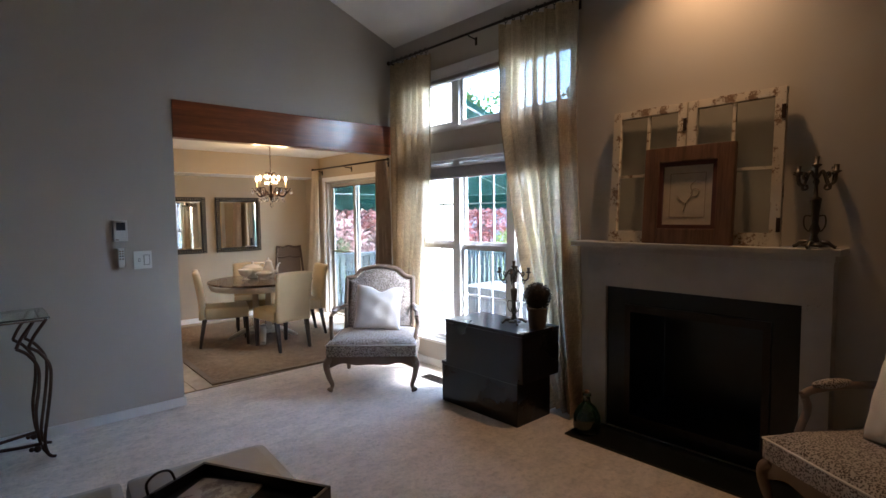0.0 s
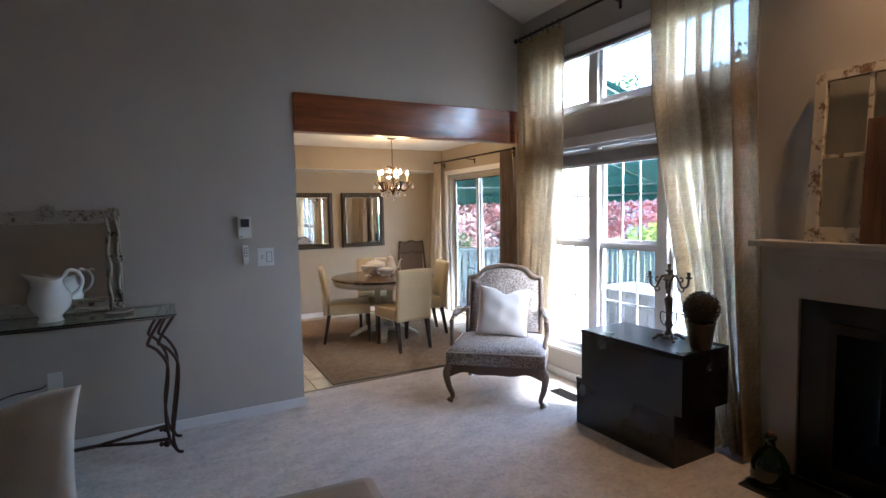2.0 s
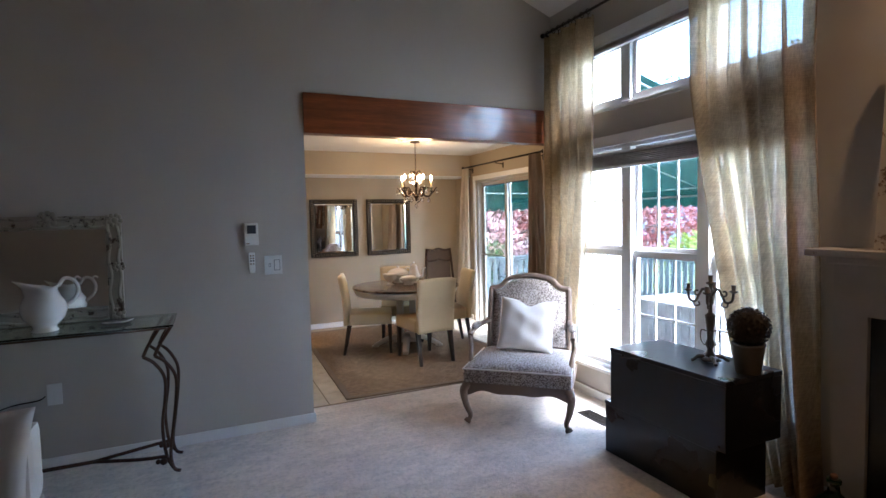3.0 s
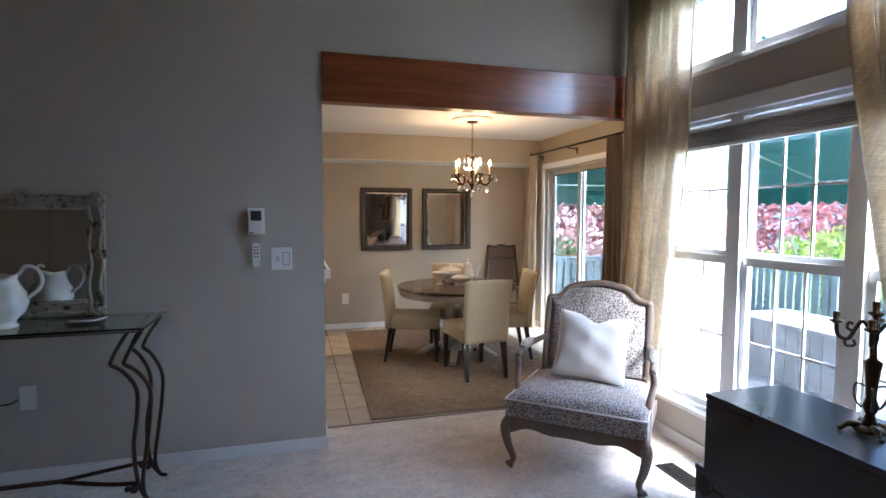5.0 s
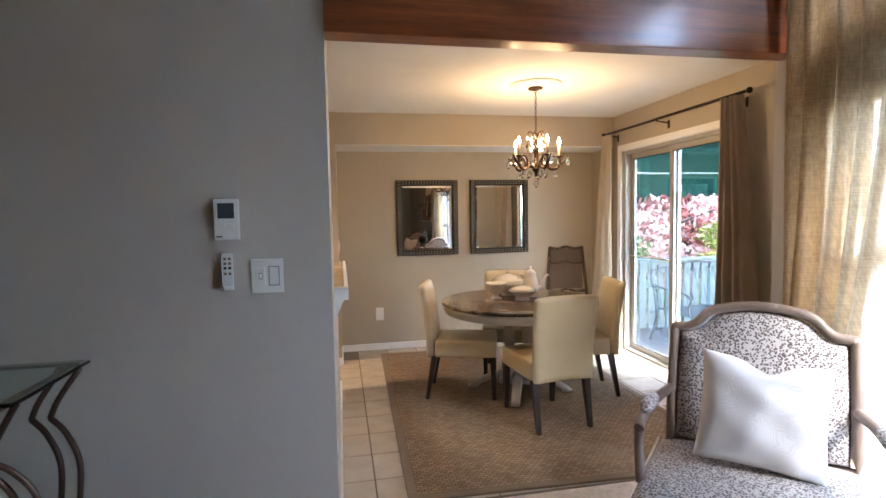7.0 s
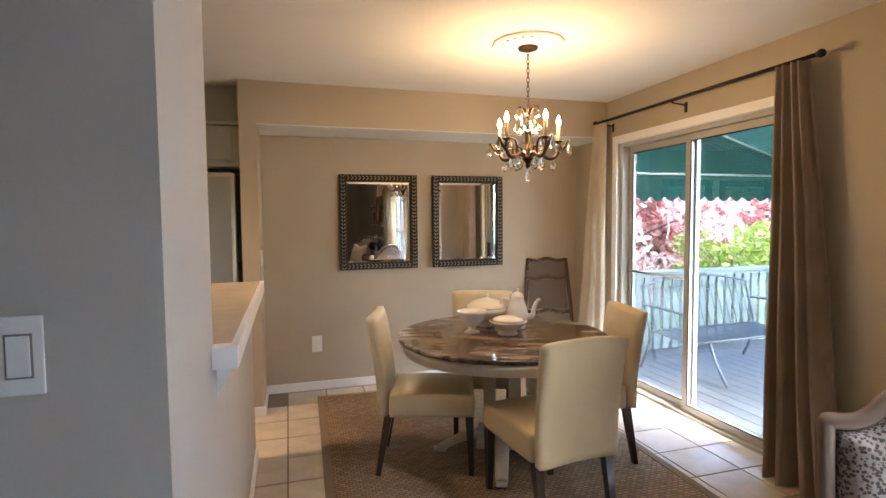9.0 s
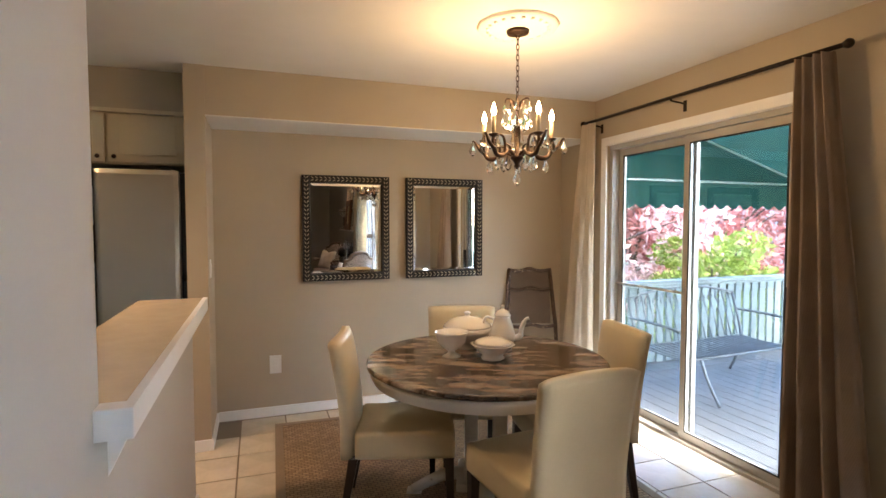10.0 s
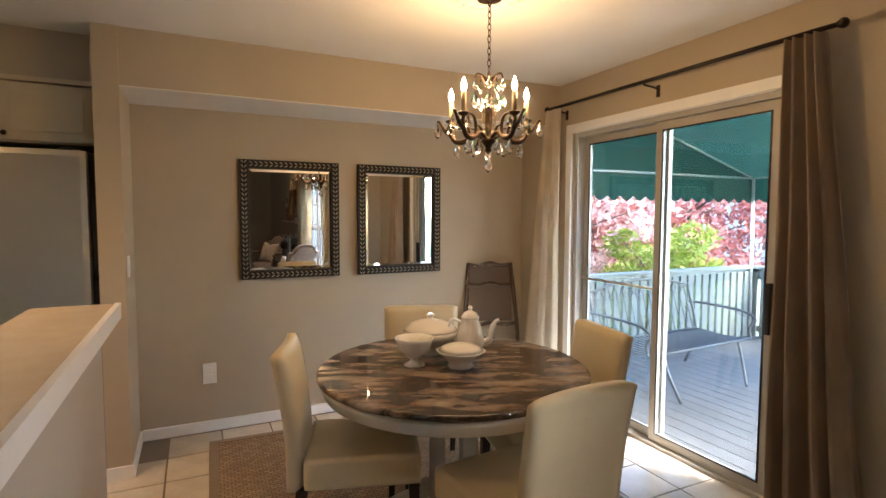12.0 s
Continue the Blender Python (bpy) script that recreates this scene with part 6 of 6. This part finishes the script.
def garden_tree(label, x, y, h, spread, leaf, seed, clumps=16, count=170, base=0.3, size=0.09):
    rnd = random.Random(seed)
    t = thing("tree", label, "tree", pose(x, y, -0.9))
    trunk = curve([(0, 0, 0), (0.05, 0.03, h * 0.25), (-0.04, 0.05, h * 0.5), (0.05, 0, h * 0.9)])
    bm = tube(trunk, [0.12 * h / 5 * (1 - 0.85 * i / len(trunk)) for i in range(len(trunk))], 8)
    cr = bmesh.new()
    for k in range(clumps):
        a = k * 2.4 + rnd.uniform(-0.3, 0.3)
        z = h * (base + (1 - base) * (k + 0.5) / clumps)
        r = spread * math.sqrt(max(0.05, 1 - ((z / h - 0.55) / 0.55) ** 2)) * rnd.uniform(0.4, 0.95)
        tip = Vector((r * math.cos(a), r * math.sin(a), z))
        tube(curve([(0, 0, z * 0.6), (tip.x * 0.5, tip.y * 0.5, z * 0.85), tip], 4), [0.035 - 0.003 * i for i in range(9)], 5, bm)
        foliage(cr, tip, (spread * 0.38, spread * 0.38, spread * 0.26), count, size, rnd)
    part("trunk", bm, BARK, t)
    part("crown", cr, leaf, t)
    return t


REDLEAF = leafage("red_maple_leaf", (0.26, 0.06, 0.055), (0.44, 0.19, 0.165))
# washed-out look of overexposed, hazy trees, put into the leaf colour
PALED_LEAF = leafage("paled_pink_leaf", (0.42, 0.22, 0.20), (0.62, 0.44, 0.40))
LIME = leafage("lime_leaf", (0.12, 0.17, 0.02), (0.26, 0.30, 0.05))
GREENLEAF = leafage("green_leaf", (0.03, 0.06, 0.012), (0.07, 0.12, 0.03))
garden_tree("red-leaved maple tree beyond the deck", 9.6, 13.4, 4.6, 2.4, REDLEAF, 1, 22, 260)
garden_tree("pink-leaved tree beyond the deck, overexposed paleness in its leaf colour", 6.0, 13.8, 4.8, 2.6, PALED_LEAF, 2, 22, 260)
garden_tree("red-leaved maple tree by the lawn", 15.5, 11.0, 4.4, 2.6, REDLEAF, 3, 20, 240)
garden_tree("red-leaved maple tree by the lawn", 17.5, 5.5, 3.4, 2.2, REDLEAF, 6, 18, 220)
garden_tree("low lime-green shrub behind the railing", 8.2, 9.9, 2.05, 1.1, LIME, 4, 16, 260, 0.15, 0.06)
garden_tree("lime-green shrub behind the railing", 11.0, 8.6, 1.9, 1.3, LIME, 7, 14, 240, 0.15, 0.07)
garden_tree("dark green shrub behind the railing", 5.2, 10.2, 1.7, 1.2, GREENLEAF, 5, 14, 240, 0.15, 0.06)
garden_tree("tall green tree far off on the lawn", 27.0, 15.0, 9.0, 5.0, GREENLEAF, 8, 26, 260, 0.3, 0.2)
garden_tree("tall green tree far off on the lawn", 24.0, 24.0, 9.5, 5.0, GREENLEAF, 9, 26, 260, 0.3, 0.2)
garden_tree("tall green tree far off on the lawn", 30.0, 30.0, 9.0, 5.0, GREENLEAF, 10, 26, 260, 0.3, 0.2)

for tx, ty, th, sp, leaf, sd, lab in ((7.3, 12.2, 4.2, 2.1, PALED_LEAF, 21, "pink-leaved tree behind the railing, overexposed paleness in its leaf colour"),
                                      (8.7, 15.2, 5.0, 2.8, PALED_LEAF, 22, "pink-leaved tree behind the railing, overexposed paleness in its leaf colour"),
                                      (11.6, 12.6, 4.0, 2.3, REDLEAF, 23, "red-leaved maple tree behind the railing"),
                                      (13.0, 15.0, 4.8, 2.8, PALED_LEAF, 24, "pink-leaved tree behind the railing, overexposed paleness in its leaf colour"),
                                      (16.5, 8.4, 3.6, 2.3, PALED_LEAF, 25, "pink-leaved tree by the lawn, overexposed paleness in its leaf colour")):
    garden_tree(lab, tx, ty, th, sp, leaf, sd, 22, 300, 0.2, 0.085)

# neighbouring house
hs = thing("house", "grey-blue clapboard house with a dark gable roof across the lawn", "house", pose(25.0, 17.5, -0.9, 0, 0, 20))
SIDING = plain("blue_grey_siding", (0.33, 0.37, 0.42), 0.7, var=0.06)
part("wall", B(-4, -5, 0, 4, 5, 3.2), SIDING, hs)
for i in range(18):
    part("clapboard", B(-4.03, -5.0, 0.1 + i * 0.17, -4.001, 5.0, 0.1 + i * 0.17 + 0.155), SIDING, hs)
bm = slab([(-4.5, 3.2), (4.5, 3.2), (0, 5.6)], -5.4, 5.4)
part("roof", turned(bm, Matrix(((1, 0, 0, 0), (0, 0, 1, 0), (0, 1, 0, 0), (0, 0, 0, 1)))), plain("roof_shingle", (0.09, 0.09, 0.10), 0.9, var=0.2), hs)
for y in (-3, 0, 3):
    w = part("window", B(-4.06, y - 0.5, 1.0, -4.031, y + 0.5, 2.4), TRIM, hs)
    part("pane", B(-4.07, y - 0.42, 1.08, -4.061, y + 0.42, 2.32), plain("dark_pane", (0.05, 0.06, 0.07), 0.1), w)

# ---- pieces: floor tiles and deck boards ----
P = 0.31
tile_mesh = bpy.data.meshes.new("tile")
bm = B(-P / 2 + 0.0045, -P / 2 + 0.0045, -0.006, P / 2 - 0.0045, P / 2 - 0.0045, 0.0, 0.0015)
bm.to_mesh(tile_mesh)
bm.free()
tile_mesh.materials.append(TILE)
for i in range(-1, 10):
    for j in range(0, 11):
        cx, cy = 1.225 + P * (i + 0.5), 4.475 + P * (j + 0.5)
        if cy > BY or (cx < 1.2 and cy > 7.2) or cx > DX:
            continue
        if cx + P / 2 > DX + 0.03:
            c = part("cut_tile", B(cx - P / 2 + 0.0045, cy - P / 2 + 0.0045, -0.006, DX + (0.019 if 5.3 < cy < 7.05 else -0.001), cy + P / 2 - 0.0045, 0.0, 0.0015), TILE, tiles)
            continue
        t = new("tile", tile_mesh)
        t.parent = tiles
        t.location = (cx, cy, 0)
board_mesh = bpy.data.meshes.new("deck_board")
bm = B(-0.0675, -4.97, -0.03, 0.0675, 4.97, 0.0, 0.003)
bm.to_mesh(board_mesh)
bm.free()
board_mesh.materials.append(DECKWOOD)
for i in range(28):
    b = new("deck_board", board_mesh)
    b.parent = deck
    b.location = (4.205 + i * 0.1415, 3.375, DECKZ)
